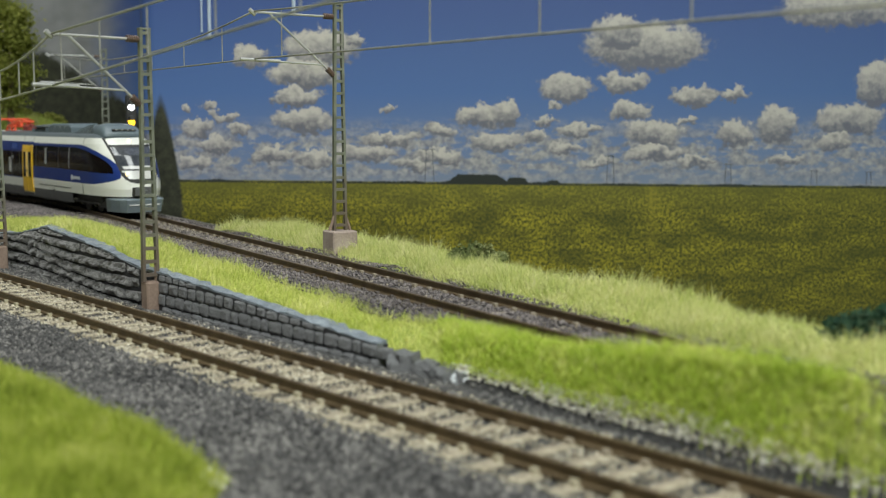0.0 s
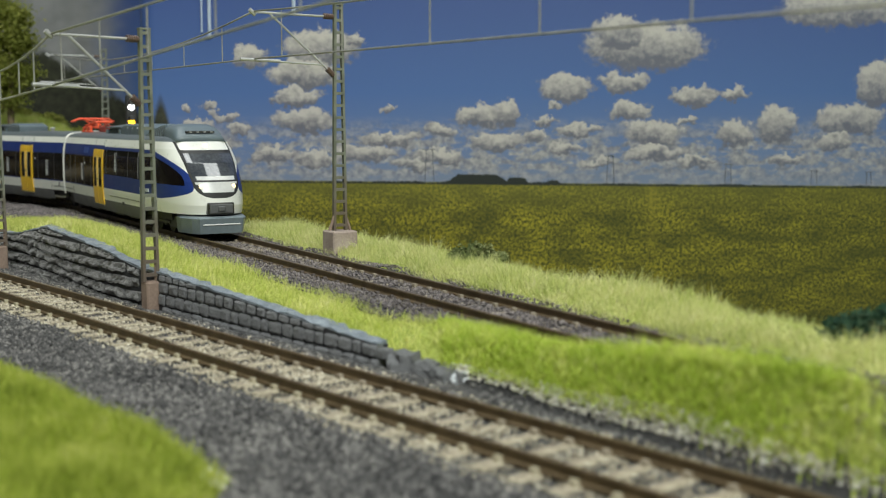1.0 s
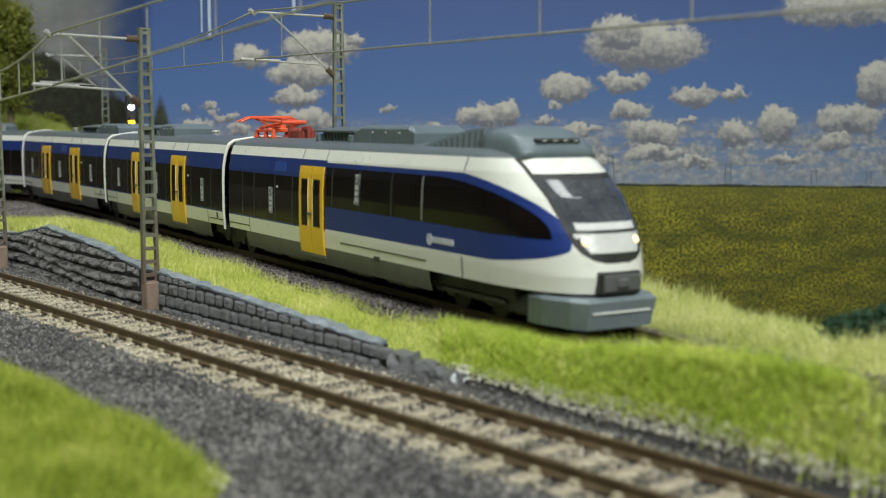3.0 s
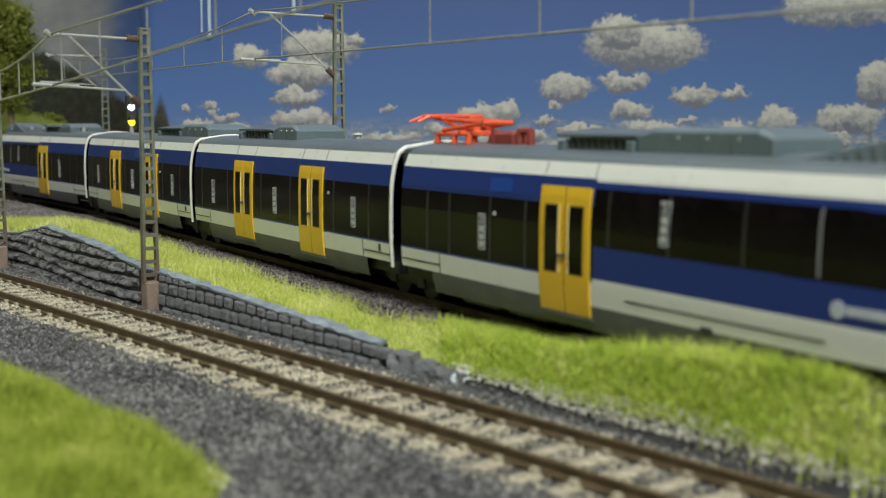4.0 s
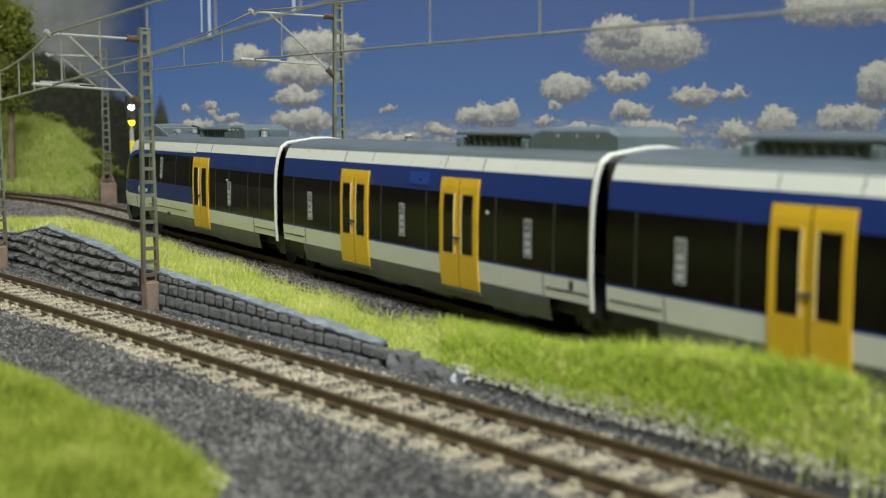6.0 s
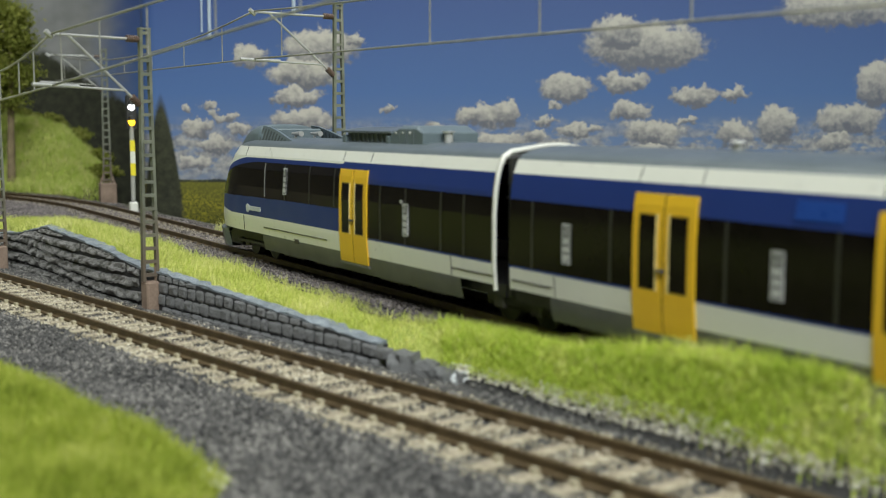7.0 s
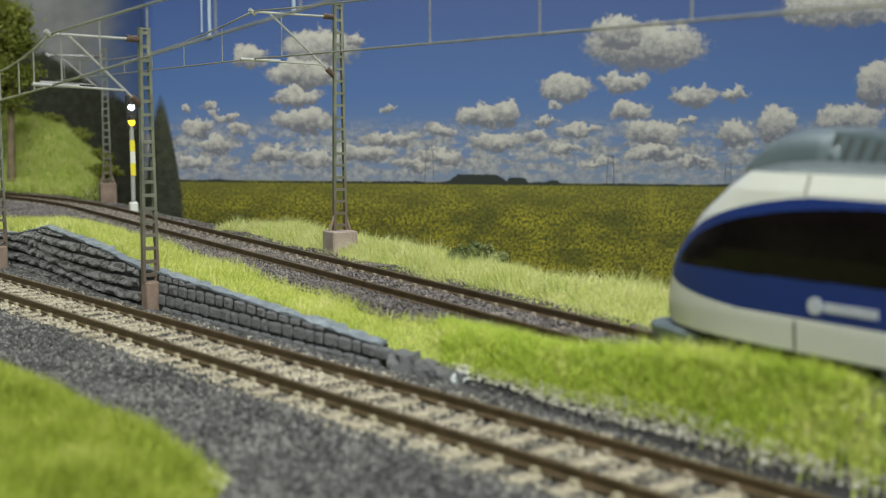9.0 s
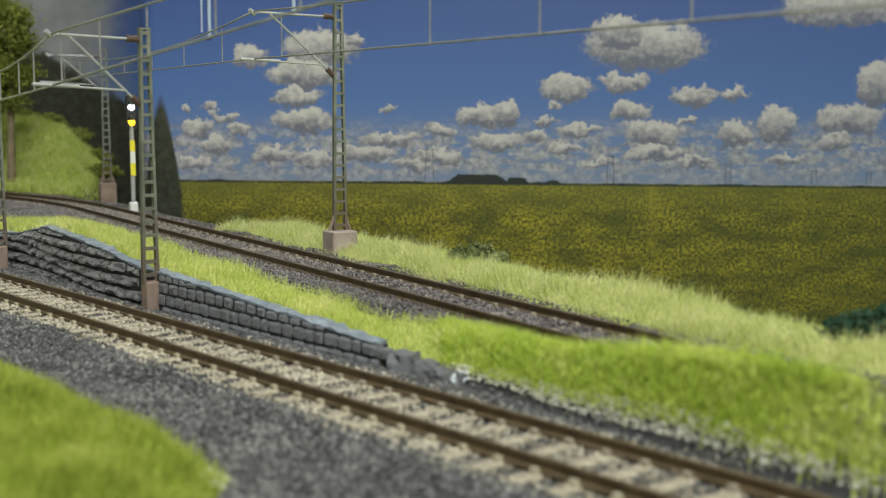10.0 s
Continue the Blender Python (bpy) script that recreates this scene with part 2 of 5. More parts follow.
def axis(stretches):
    out = []
    for a, b, d in stretches:
        out += list(np.arange(a, b - d / 2, d))
    return np.array(out + [stretches[-1][1]])


def build_ground():
    gx = axis([(-1.4, -0.5, 0.06), (-0.5, -0.24, 0.008), (-0.24, 0.01, 0.0022), (0.01, 0.12, 0.0012), (0.12, 0.14, 0.0022), (0.14, 0.4, 0.01), (0.4, 1.6, 0.06)])
    gy = axis([(-0.7, 0.1, 0.04), (0.1, 0.25, 0.0013), (0.25, 0.6, 0.0022), (0.6, 1.1, 0.008), (1.1, 1.6, 0.05)])
    X, Y = np.meshgrid(gx, gy)
    z = height(X.ravel(), Y.ravel())
    w = len(gx)
    i = np.arange(len(gy) - 1)[:, None] * w + np.arange(w - 1)[None, :]
    faces = np.stack([i, i + 1, i + w + 1, i + w], -1).reshape(-1, 4)
    cx, cy = X.ravel()[faces].mean(1), Y.ravel()[faces].mean(1)
    n, m = near_offset(cx, cy), far_offset(cx, cy)
    bed = (((m < 0.019) & (m > grass_edge(cx, cy)) & (n > foot_line(cx))) | ((cx > -0.016) & (n > 0) & (m < 0) & (bank_share(cx, cy) < sand_share(cx, cy))) | ((n < np.where(cx < -0.016, wall_line(cx) + 0.003, foot_line(cx))) & (n > -0.2) & ~((n < -0.047) & (cx < -0.04)))).astype(int)
    bed = np.where((m > 0.017) & (cy > 0.52), 2, bed)
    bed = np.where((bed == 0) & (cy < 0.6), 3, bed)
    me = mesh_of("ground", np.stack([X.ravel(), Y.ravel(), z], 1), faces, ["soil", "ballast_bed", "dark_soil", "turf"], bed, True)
    return tagged(new("ground", me), "modelled ground of sandy soil and dark ballast bed", "ground", kind="structure")


build_ground()

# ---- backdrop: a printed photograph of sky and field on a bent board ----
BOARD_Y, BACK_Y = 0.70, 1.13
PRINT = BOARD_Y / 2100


def print_material(name, unit, forest):
    """A printed landscape; unit: metres of board to a unit of the picture."""
    n = Nodes(name)
    sep = n.add("ShaderNodeSeparateXYZ", {0: n.place()})
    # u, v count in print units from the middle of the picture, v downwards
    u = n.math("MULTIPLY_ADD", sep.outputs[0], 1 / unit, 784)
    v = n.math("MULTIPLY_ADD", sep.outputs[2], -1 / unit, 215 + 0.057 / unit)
    flat = n.add("ShaderNodeCombineXYZ", {0: u, 1: v}).outputs[0]
    w1 = n.noise(flat, 0.034, 8, 0.66, "Color")
    w2 = n.add("ShaderNodeVectorMath", {0: w1, 1: (0.5, 0.5, 0.5)}, operation="SUBTRACT").outputs[0]
    w3 = n.add("ShaderNodeVectorMath", {0: w2, "Scale": 62.0}, operation="SCALE").outputs[0]
    p = n.add("ShaderNodeVectorMath", {0: flat, 1: w3}, operation="ADD").outputs[0]
    # sky, deep above and pale at the horizon
    sky = n.add("ShaderNodeValToRGB", {"Fac": n.remap(v, 0, 330)})
    e = sky.color_ramp.elements
    e[0].position, e[0].color = 0.0, rgb(0.042, 0.078, 0.24)
    e[1].position, e[1].color = 1.0, rgb(0.17, 0.205, 0.285)
    e.new(0.5).color = rgb(0.066, 0.130, 0.325)
    e.new(0.8).color = rgb(0.118, 0.175, 0.325)
    ragged = n.math("MULTIPLY", n.math("SUBTRACT", n.noise(flat, 0.10, 6, 0.65), 0.5), 0.55)
    state = {"mask": 0.0, "shade": 0.5}

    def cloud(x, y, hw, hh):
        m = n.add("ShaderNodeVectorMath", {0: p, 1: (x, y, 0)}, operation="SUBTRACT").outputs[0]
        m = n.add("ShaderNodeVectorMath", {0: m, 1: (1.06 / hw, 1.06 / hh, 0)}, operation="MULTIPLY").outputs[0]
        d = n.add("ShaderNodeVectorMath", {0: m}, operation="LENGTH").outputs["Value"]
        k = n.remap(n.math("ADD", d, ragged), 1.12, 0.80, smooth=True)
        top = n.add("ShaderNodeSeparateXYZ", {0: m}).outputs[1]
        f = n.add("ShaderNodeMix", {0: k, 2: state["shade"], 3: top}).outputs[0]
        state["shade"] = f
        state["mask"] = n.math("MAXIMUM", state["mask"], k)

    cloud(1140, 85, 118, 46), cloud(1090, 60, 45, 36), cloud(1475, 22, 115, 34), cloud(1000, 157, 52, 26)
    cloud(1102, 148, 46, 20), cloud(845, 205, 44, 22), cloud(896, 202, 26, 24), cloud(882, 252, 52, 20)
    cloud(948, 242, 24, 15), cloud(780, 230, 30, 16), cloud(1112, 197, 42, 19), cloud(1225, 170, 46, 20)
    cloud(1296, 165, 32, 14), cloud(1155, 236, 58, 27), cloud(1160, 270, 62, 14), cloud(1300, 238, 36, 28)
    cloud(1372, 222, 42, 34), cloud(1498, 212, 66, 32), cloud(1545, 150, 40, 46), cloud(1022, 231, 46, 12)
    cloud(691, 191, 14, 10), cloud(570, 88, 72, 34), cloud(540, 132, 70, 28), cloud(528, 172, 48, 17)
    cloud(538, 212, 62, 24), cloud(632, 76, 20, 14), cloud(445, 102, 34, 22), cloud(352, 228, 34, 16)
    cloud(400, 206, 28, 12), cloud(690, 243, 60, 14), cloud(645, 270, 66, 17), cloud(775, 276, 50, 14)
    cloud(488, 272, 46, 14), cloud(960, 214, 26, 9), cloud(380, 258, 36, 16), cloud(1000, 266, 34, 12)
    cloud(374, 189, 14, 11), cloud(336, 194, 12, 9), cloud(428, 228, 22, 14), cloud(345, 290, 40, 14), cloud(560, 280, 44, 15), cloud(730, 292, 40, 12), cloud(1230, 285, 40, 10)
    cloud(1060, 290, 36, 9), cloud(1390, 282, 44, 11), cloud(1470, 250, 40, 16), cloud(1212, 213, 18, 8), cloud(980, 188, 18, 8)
    # many small flat clouds low over the horizon
    lowv = n.add("ShaderNodeVectorMath", {0: flat, 1: (0.024, 0.05, 1)}, operation="MULTIPLY").outputs[0]
    low = n.remap(n.noise(lowv, 1.0, 9, 0.64), 0.40, 0.54, smooth=True)
    low = n.math("MULTIPLY", low, n.remap(v, 205, 250))
    low = n.math("MULTIPLY", low, n.remap(v, 322, 296, 0.45, 0.95))
    grain = n.noise(flat, 0.09, 5, 0.65)
    lit = n.math("ADD", n.math("MULTIPLY", state["shade"], -0.90), n.math("MULTIPLY", n.math("SUBTRACT", grain, 0.5), 1.7))
    cl = n.mix(n.remap(lit, -0.55, 0.55), rgb(0.125, 0.125, 0.155), rgb(0.47, 0.44, 0.415))
    col = n.mix(low, sky.outputs[0], n.mix(n.remap(n.noise(flat, 0.075, 6, 0.6), 0.38, 0.62), rgb(0.16, 0.165, 0.205), rgb(0.37, 0.355, 0.345)))
    col = n.mix(state["mask"], col, cl)
    # grey mist where the board turns away
    turn = n.math("ADD", u, n.math("MULTIPLY", n.math("SUBTRACT", n.noise(flat, 0.012, 3), 0.5), 120))
    mist = n.mix(n.noise(flat, 0.018, 4), rgb(0.10, 0.105, 0.11), rgb(0.36, 0.36, 0.37))
    col = n.mix(n.remap(turn, 250, 150, smooth=True), col, mist)
    # field with yellow bloom, darker clumps and a wheel track
    fld = n.add("ShaderNodeVectorMath", {0: flat, 1: (0.35, 1.0, 1)}, operation="MULTIPLY").outputs[0]
    big = n.noise(fld, 0.035, 4)
    speck = n.noise(flat, 0.20, 6, 0.8)
    bloom = n.math("MULTIPLY", n.remap(speck, 0.45, 0.57), n.remap(big, 0.36, 0.62, 0.3, 1.0))
    fcol = n.mix(bloom, rgb(0.030, 0.036, 0.009), rgb(0.34, 0.295, 0.024))
    fcol = n.mix(n.remap(v, 385, 325, 0, 0.6), fcol, rgb(0.145, 0.14, 0.026))
    lane = n.remap(n.math("ABSOLUTE", n.math("SUBTRACT", u, n.math("MULTIPLY_ADD", v, 0.02, 1147))), 14, 4)
    fcol = n.mix(n.math("MULTIPLY", lane, n.remap(v, 480, 340, 0.0, 0.28)), fcol, rgb(0.30, 0.25, 0.03))
    # light falloff put into the print's colour: sky and field darken to the right
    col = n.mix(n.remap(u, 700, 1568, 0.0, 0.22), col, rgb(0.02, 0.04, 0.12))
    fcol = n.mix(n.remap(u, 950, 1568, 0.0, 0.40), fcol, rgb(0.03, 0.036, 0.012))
    edge = n.math("ADD", n.remap(u, 330, 1568, 317, 329), n.math("MULTIPLY", n.noise(flat, 0.05, 2), 1.0))
    col = n.mix(n.remap(n.math("SUBTRACT", v, edge), -0.8, 0.8), col, fcol)
    # distant woods on the skyline
    clump = n.math("MULTIPLY", n.noise(flat, 0.16, 4, 0.7), 10)
    wood = n.math("MAXIMUM", n.remap(n.math("ABSOLUTE", n.math("SUBTRACT", u, 845)), 72, 34, -12, 13), n.remap(n.math("ABSOLUTE", n.math("SUBTRACT", u, 915)), 26, 14, -12, 8))
    wood = n.math("MAXIMUM", wood, n.remap(n.math("ABSOLUTE", n.math("SUBTRACT", u, 978)), 30, 8, -12, 4))
    wood = n.math("MAXIMUM", wood, n.remap(n.noise(flat, 0.012, 2), 0.4, 0.6, -3.0, 0.2))
    up = n.math("SUBTRACT", edge, v)
    isw = n.math("MULTIPLY", n.remap(n.math("SUBTRACT", n.math("ADD", wood, clump), up), 3.0, 5.0), n.remap(up, -5, -3))
    col = n.mix(isw, col, rgb(0.018, 0.022, 0.02))
    # dark spruce forest printed on the turning part
    ridge = n.math("MULTIPLY_ADD", n.noise(flat, 0.03, 5, 0.7), 70, 62)
    tree = n.math("ADD", n.math("MULTIPLY", n.math("POWER", n.math("ABSOLUTE", n.math("SUBTRACT", u, 288)), 1.55), 0.72), 165)
    tree = n.math("ADD", tree, n.math("MULTIPLY", speck, 24))
    slope = n.math("MULTIPLY_ADD", n.math("MAXIMUM", n.math("SUBTRACT", u, 90), 0), 0.62 if forest else 60.0, ridge)
    dark = n.math("MAXIMUM", n.remap(n.math("SUBTRACT", v, tree), -14, 14), n.remap(n.math("SUBTRACT", v, slope), -8, 8))
    dark = n.math("MULTIPLY", dark, n.remap(n.math("ADD", u, n.math("MULTIPLY", speck, 30)), 350, 335))
    col = n.mix(dark, col, n.mix(n.remap(n.noise(flat, 0.07, 6, 0.75), 0.3, 0.7), rgb(0.007, 0.009, 0.007), rgb(0.055, 0.057, 0.036)))
    return n.done(col, 0.42, 0, 0.35)


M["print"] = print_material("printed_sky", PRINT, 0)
M["print_forest"] = print_material("printed_forest", BACK_Y / 2100, 1)


def build_backdrop():
    pts = [(1.2, BOARD_Y), (-0.168, BOARD_Y)]
    for k in range(1, 9):
        a = radians(76 * k / 8)
        pts.append((-0.168 - 0.010 * math.sin(a), BOARD_Y + 0.010 * (1 - math.cos(a))))
    pts.append((-0.268, 1.10))
    back = [(x, BACK_Y, z) for x, z in ((-0.24, -0.2), (-0.24, 0.5), (-1.6, 0.5), (-1.6, -0.2))]
    back += [(x, y + 0.004, z) for x, y, z in back]
    tagged(new("backdrop", mesh_of("backdrop", back, [(0, 1, 2, 3), (7, 6, 5, 4), (0, 4, 5, 1), (1, 5, 6, 2), (2, 6, 7, 3), (3, 7, 4, 0)], ["print_forest"])), "printed backdrop of grey mist above dark forest", "backdrop", kind="structure")
    verts, faces = [], []
    for x, y in pts:
        verts += [(x, y, -0.2), (x, y, 0.42), (x, y + 0.004, 0.42), (x, y + 0.004, -0.2)]
    for i in range(len(pts) - 1):
        a, b = i * 4, i * 4 + 4
        faces += [(a + k, a + (k + 1) % 4, b + (k + 1) % 4, b + k) for k in range(4)]
    faces += [(3, 2, 1, 0), tuple(len(verts) - 4 + k for k in range(4))]
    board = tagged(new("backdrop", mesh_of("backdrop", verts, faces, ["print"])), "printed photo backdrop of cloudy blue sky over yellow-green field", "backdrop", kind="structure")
    # pylons of the printed power line, as thin raised ink
    for x, top, w, hgt in ((760, 262, 12, 58), (1080, 273, 10, 50), (1288, 288, 9, 36), (1440, 300, 8, 26), (1537, 302, 7, 24)):
        bm = bmesh.new()
        k = PRINT
        X = lambda a: (a - 784) * k
        Zv = lambda b: 0.057 - (b - 215) * k
        for s in (-0.55, 0.55):
            rod(bm, (X(x + s * w * 1.2), BOARD_Y - 0.0002, Zv(top + hgt)), (X(x + s * w * 0.8), BOARD_Y - 0.0002, Zv(top)), 0.00022, sides=4)
        rod(bm, (X(x - w), BOARD_Y - 0.0002, Zv(top + 2)), (X(x + w), BOARD_Y - 0.0002, Zv(top + 2)), 0.00022, sides=4)
        part("printed_pylon", bm, "ink", board)


M["ink"] = worn("ink", (0.10, 0.11, 0.15), (0.16, 0.17, 0.2), 100, 0.6)
build_backdrop()

# ---- tracks ----


def rail_mesh(line, s0, s1, ds, side, z):
    """A rail with foot, web and head, swept along a line."""
    prof = [(-0.0011, -0.0025), (0.0011, -0.0025), (0.0011, -0.0021), (0.0003, -0.0018), (0.0003, -0.0008), (0.0005, -0.0006), (0.0005, -0.0001), (0.0004, 0), (-0.0004, 0), (-0.0005, -0.0001), (-0.0005, -0.0006), (-0.0003, -0.0008), (-0.0003, -0.0018), (-0.0011, -0.0021)]
    verts, faces, k = [], [], len(prof)
    ss = np.arange(s0, s1, ds)
    for s in ss:
        q, a = line(s)
        nx, ny = -math.sin(a), math.cos(a)
        for o, h in prof:
            verts.append((q.x + nx * (side + o), q.y + ny * (side + o), z + h))
    for i in range(len(ss) - 1):
        faces += [(i * k + j, i * k + (j + 1) % k, (i + 1) * k + (j + 1) % k, (i + 1) * k + j) for j in range(k)]
    faces += [tuple(range(k))[::-1], tuple((len(ss) - 1) * k + j for j in range(k))]
    return mesh_of("rail", verts, faces, ["rail"])


def sleeper_mesh(material):
    bm = bmesh.new()
    box(bm, (-0.00145, -0.015, -0.0042), (0.00145, 0.015, -0.0025), 0.0002)
    cut = len(bm.faces)
    for s in (-1, 1):
        for o in (-0.0016, 0.0016):
            y = s * (GAUGE / 2 + 0.0004) + o
            box(bm, (-0.0007, y - 0.0005, -0.0025), (0.0007, y + 0.0005, -0.0015))
    me = bpy.data.meshes.new("sleeper")
    bm.to_mesh(me)
    bm.free()
    me.materials.append(M[material])
    me.materials.append(M["clip"])
    for i, q in enumerate(me.polygons):
        q.material_index = int(i >= cut)
    return me


def build_track(line, z, s0, s1, pitch, material, label):
    track = tagged(new("track"), label, "railway track", kind="structure")
    for s in (-1, 1):
        part("rail", rail_mesh(line, s0, s1, 0.01, s * (GAUGE / 2 + 0.0005), z), None, track)
    me = sleeper_mesh(material)
    rnd = random.Random(4)
    for i in range(int((s1 - s0) / pitch)):
        q, a = line(s0 + i * pitch)
        part("sleeper", me, None, track, at=pose(q.x, q.y, z - rnd.uniform(0, 0.00015), 0, 0, math.degrees(a) + rnd.uniform(-1, 1)))
    return track


# ---- loose cover: ballast stones and grass ----


def cover(name, verts, faces, material, label, category):
    me = bpy.data.meshes.new(name)
    me.vertices.add(len(verts))
    me.vertices.foreach_set("co", np.asarray(verts, dtype=np.float32).ravel())
    k = faces.shape[1]
    me.loops.add(faces.size)
    me.loops.foreach_set("vertex_index", faces.astype(np.int32).ravel())
    me.polygons.add(len(faces))
    me.polygons.foreach_set("loop_start", np.arange(0, faces.size, k, dtype=np.int32))
    me.polygons.foreach_set("loop_total", np.full(len(faces), k, dtype=np.int32))
    me.materials.append(M[material])
    me.update(calc_edges=True)
    return tagged(new(name, me), label, category, kind="stuff")


def stones(name, x, y, z, size, material, label, seed):
    """Angular stones: squashed, randomly turned octahedra."""
    r = np.random.RandomState(seed)
    n = len(x)
    base = np.array([(1, 0, 0), (-1, 0, 0), (0, 1, 0), (0, -1, 0), (0, 0, 1), (0, 0, -1)], dtype=float)
    tri = np.array([(0, 2, 4), (2, 1, 4), (1, 3, 4), (3, 0, 4), (2, 0, 5), (1, 2, 5), (3, 1, 5), (0, 3, 5)])
    v = base[None] * r.uniform(0.55, 1.0, (n, 6, 1)) + r.uniform(-0.25, 0.25, (n, 6, 3))
    v *= (size * r.uniform(0.5, 1.15, n))[:, None, None]
    a, b = r.uniform(0, 6.28, n), r.uniform(0, 6.28, n)
    ca, sa, cb, sb = np.cos(a), np.sin(a), np.cos(b), np.sin(b)
    X, Y, Z = v[..., 0], v[..., 1], v[..., 2]
    X, Z = X * cb[:, None] + Z * sb[:, None], -X * sb[:, None] + Z * cb[:, None]
    X, Y = X * ca[:, None] - Y * sa[:, None], X * sa[:, None] + Y * ca[:, None]
    out = np.stack([X + x[:, None], Y + y[:, None], Z + z[:, None]], -1).reshape(-1, 3)
    faces = (tri[None] + 6 * np.arange(n)[:, None, None]).reshape(-1, 3)
    return cover(name, out, faces, material, label, "ballast")


def blades(name, x, y, z, length, width, material, label, seed, lean=0.6):
    """Grass fibres: two-piece bent strips that narrow to a tip."""
    r = np.random.RandomState(seed)
    n = len(x)
    a, d = r.uniform(0, 6.28, n), r.uniform(0, 6.28, n)
    L = length * r.uniform(0.4, 1.3, n)
    tilt = r.uniform(0.1, 1.0, n) * lean
    wx, wy = np.cos(a) * width * 0.5, np.sin(a) * width * 0.5
    lx, ly = np.cos(d), np.sin(d)
    h1, o1 = L * 0.55 * np.cos(tilt * 0.6), L * 0.55 * np.sin(tilt * 0.6)
    h2, o2 = h1 + L * 0.45 * np.cos(tilt * 1.7), o1 + L * 0.45 * np.sin(tilt * 1.7)
    v = np.empty((n, 5, 3))
    v[:, 0] = np.stack([x - wx, y - wy, z], 1)
    v[:, 1] = np.stack([x + wx, y + wy, z], 1)
    v[:, 2] = np.stack([x + lx * o1 + wx * 0.8, y + ly * o1 + wy * 0.8, z + h1], 1)
    v[:, 3] = np.stack([x + lx * o1 - wx * 0.8, y + ly * o1 - wy * 0.8, z + h1], 1)
    v[:, 4] = np.stack([x + lx * o2, y + ly * o2, z + h2], 1)
    tri = np.array([(0, 1, 2), (0, 2, 3), (3, 2, 4)])
    faces = (tri[None] + 5 * np.arange(n)[:, None, None]).reshape(-1, 3)
    return cover(name, v.reshape(-1, 3), faces, material, label, "grass")


def sow(n, x0, x1, y0, y1, keep, seed):
    """Random places in a rectangle of the plan where keep(x, y) is above a random number."""
    r = np.random.RandomState(seed)
    x, y = r.uniform(x0, x1, n), r.uniform(y0, y1, n)
    k = keep(x, y) > r.uniform(0, 1, n)
    x, y = x[k], y[k]
    return x, y, height(x, y)


def in_view(x, y):
    """The stretch of the plan before the camera's stand."""
    return (np.abs(x) < 0.03 + 0.40 * y)


def grass_material(name, a, b, c, d):
    n = Nodes(name)
    isl = n.add("ShaderNodeNewGeometry").outputs["Random Per Island"]
    pn = n.noise(n.place(), 85, 4, 0.65)
    f = n.math("ADD", n.math("MULTIPLY", isl, 0.45), n.math("MULTIPLY", n.remap(pn, 0.25, 0.75), 0.55))
    ramp = n.add("ShaderNodeValToRGB", {"Fac": n.remap(f, 0.05, 0.95)})
    e = ramp.color_ramp.elements
    e[0].color, e[1].color = rgb(*a), rgb(*d)
    e.new(0.35).color = rgb(*b)
    e.new(0.7).color = rgb(*c)
    n.done(ramp.outputs[0], 0.75, 0, 0.2)
    thin = n.add("ShaderNodeBsdfTranslucent", {"Color": ramp.outputs[0]})
    both = n.add("ShaderNodeMixShader", {0: 0.5, 1: n.bsdf.outputs[0], 2: thin.outputs[0]})
    n.put(n.t.nodes["Material Output"].inputs["Surface"], both.outputs[0])
    return n.m


M["grass"] = grass_material("grass", (0.30, 0.42, 0.045), (0.50, 0.64, 0.09), (0.70, 0.77, 0.18), (0.88, 0.84, 0.42))
M["mound_grass"] = grass_material("mound_grass", (0.12, 0.16, 0.02), (0.32, 0.40, 0.05), (0.54, 0.58, 0.12), (0.80, 0.75, 0.36))
M["grass_dry"] = grass_material("grass_dry", (0.30, 0.37, 0.05), (0.55, 0.62, 0.14), (0.79, 0.78, 0.31), (0.92, 0.88, 0.55))
M["meadow"] = grass_material("meadow", (0.28, 0.37, 0.06), (0.50, 0.61, 0.13), (0.70, 0.71, 0.28), (0.82, 0.74, 0.44))
M["grass_pale"] = grass_material("grass_pale", (0.32, 0.43, 0.08), (0.58, 0.63, 0.22), (0.80, 0.78, 0.40), (0.90, 0.86, 0.56))


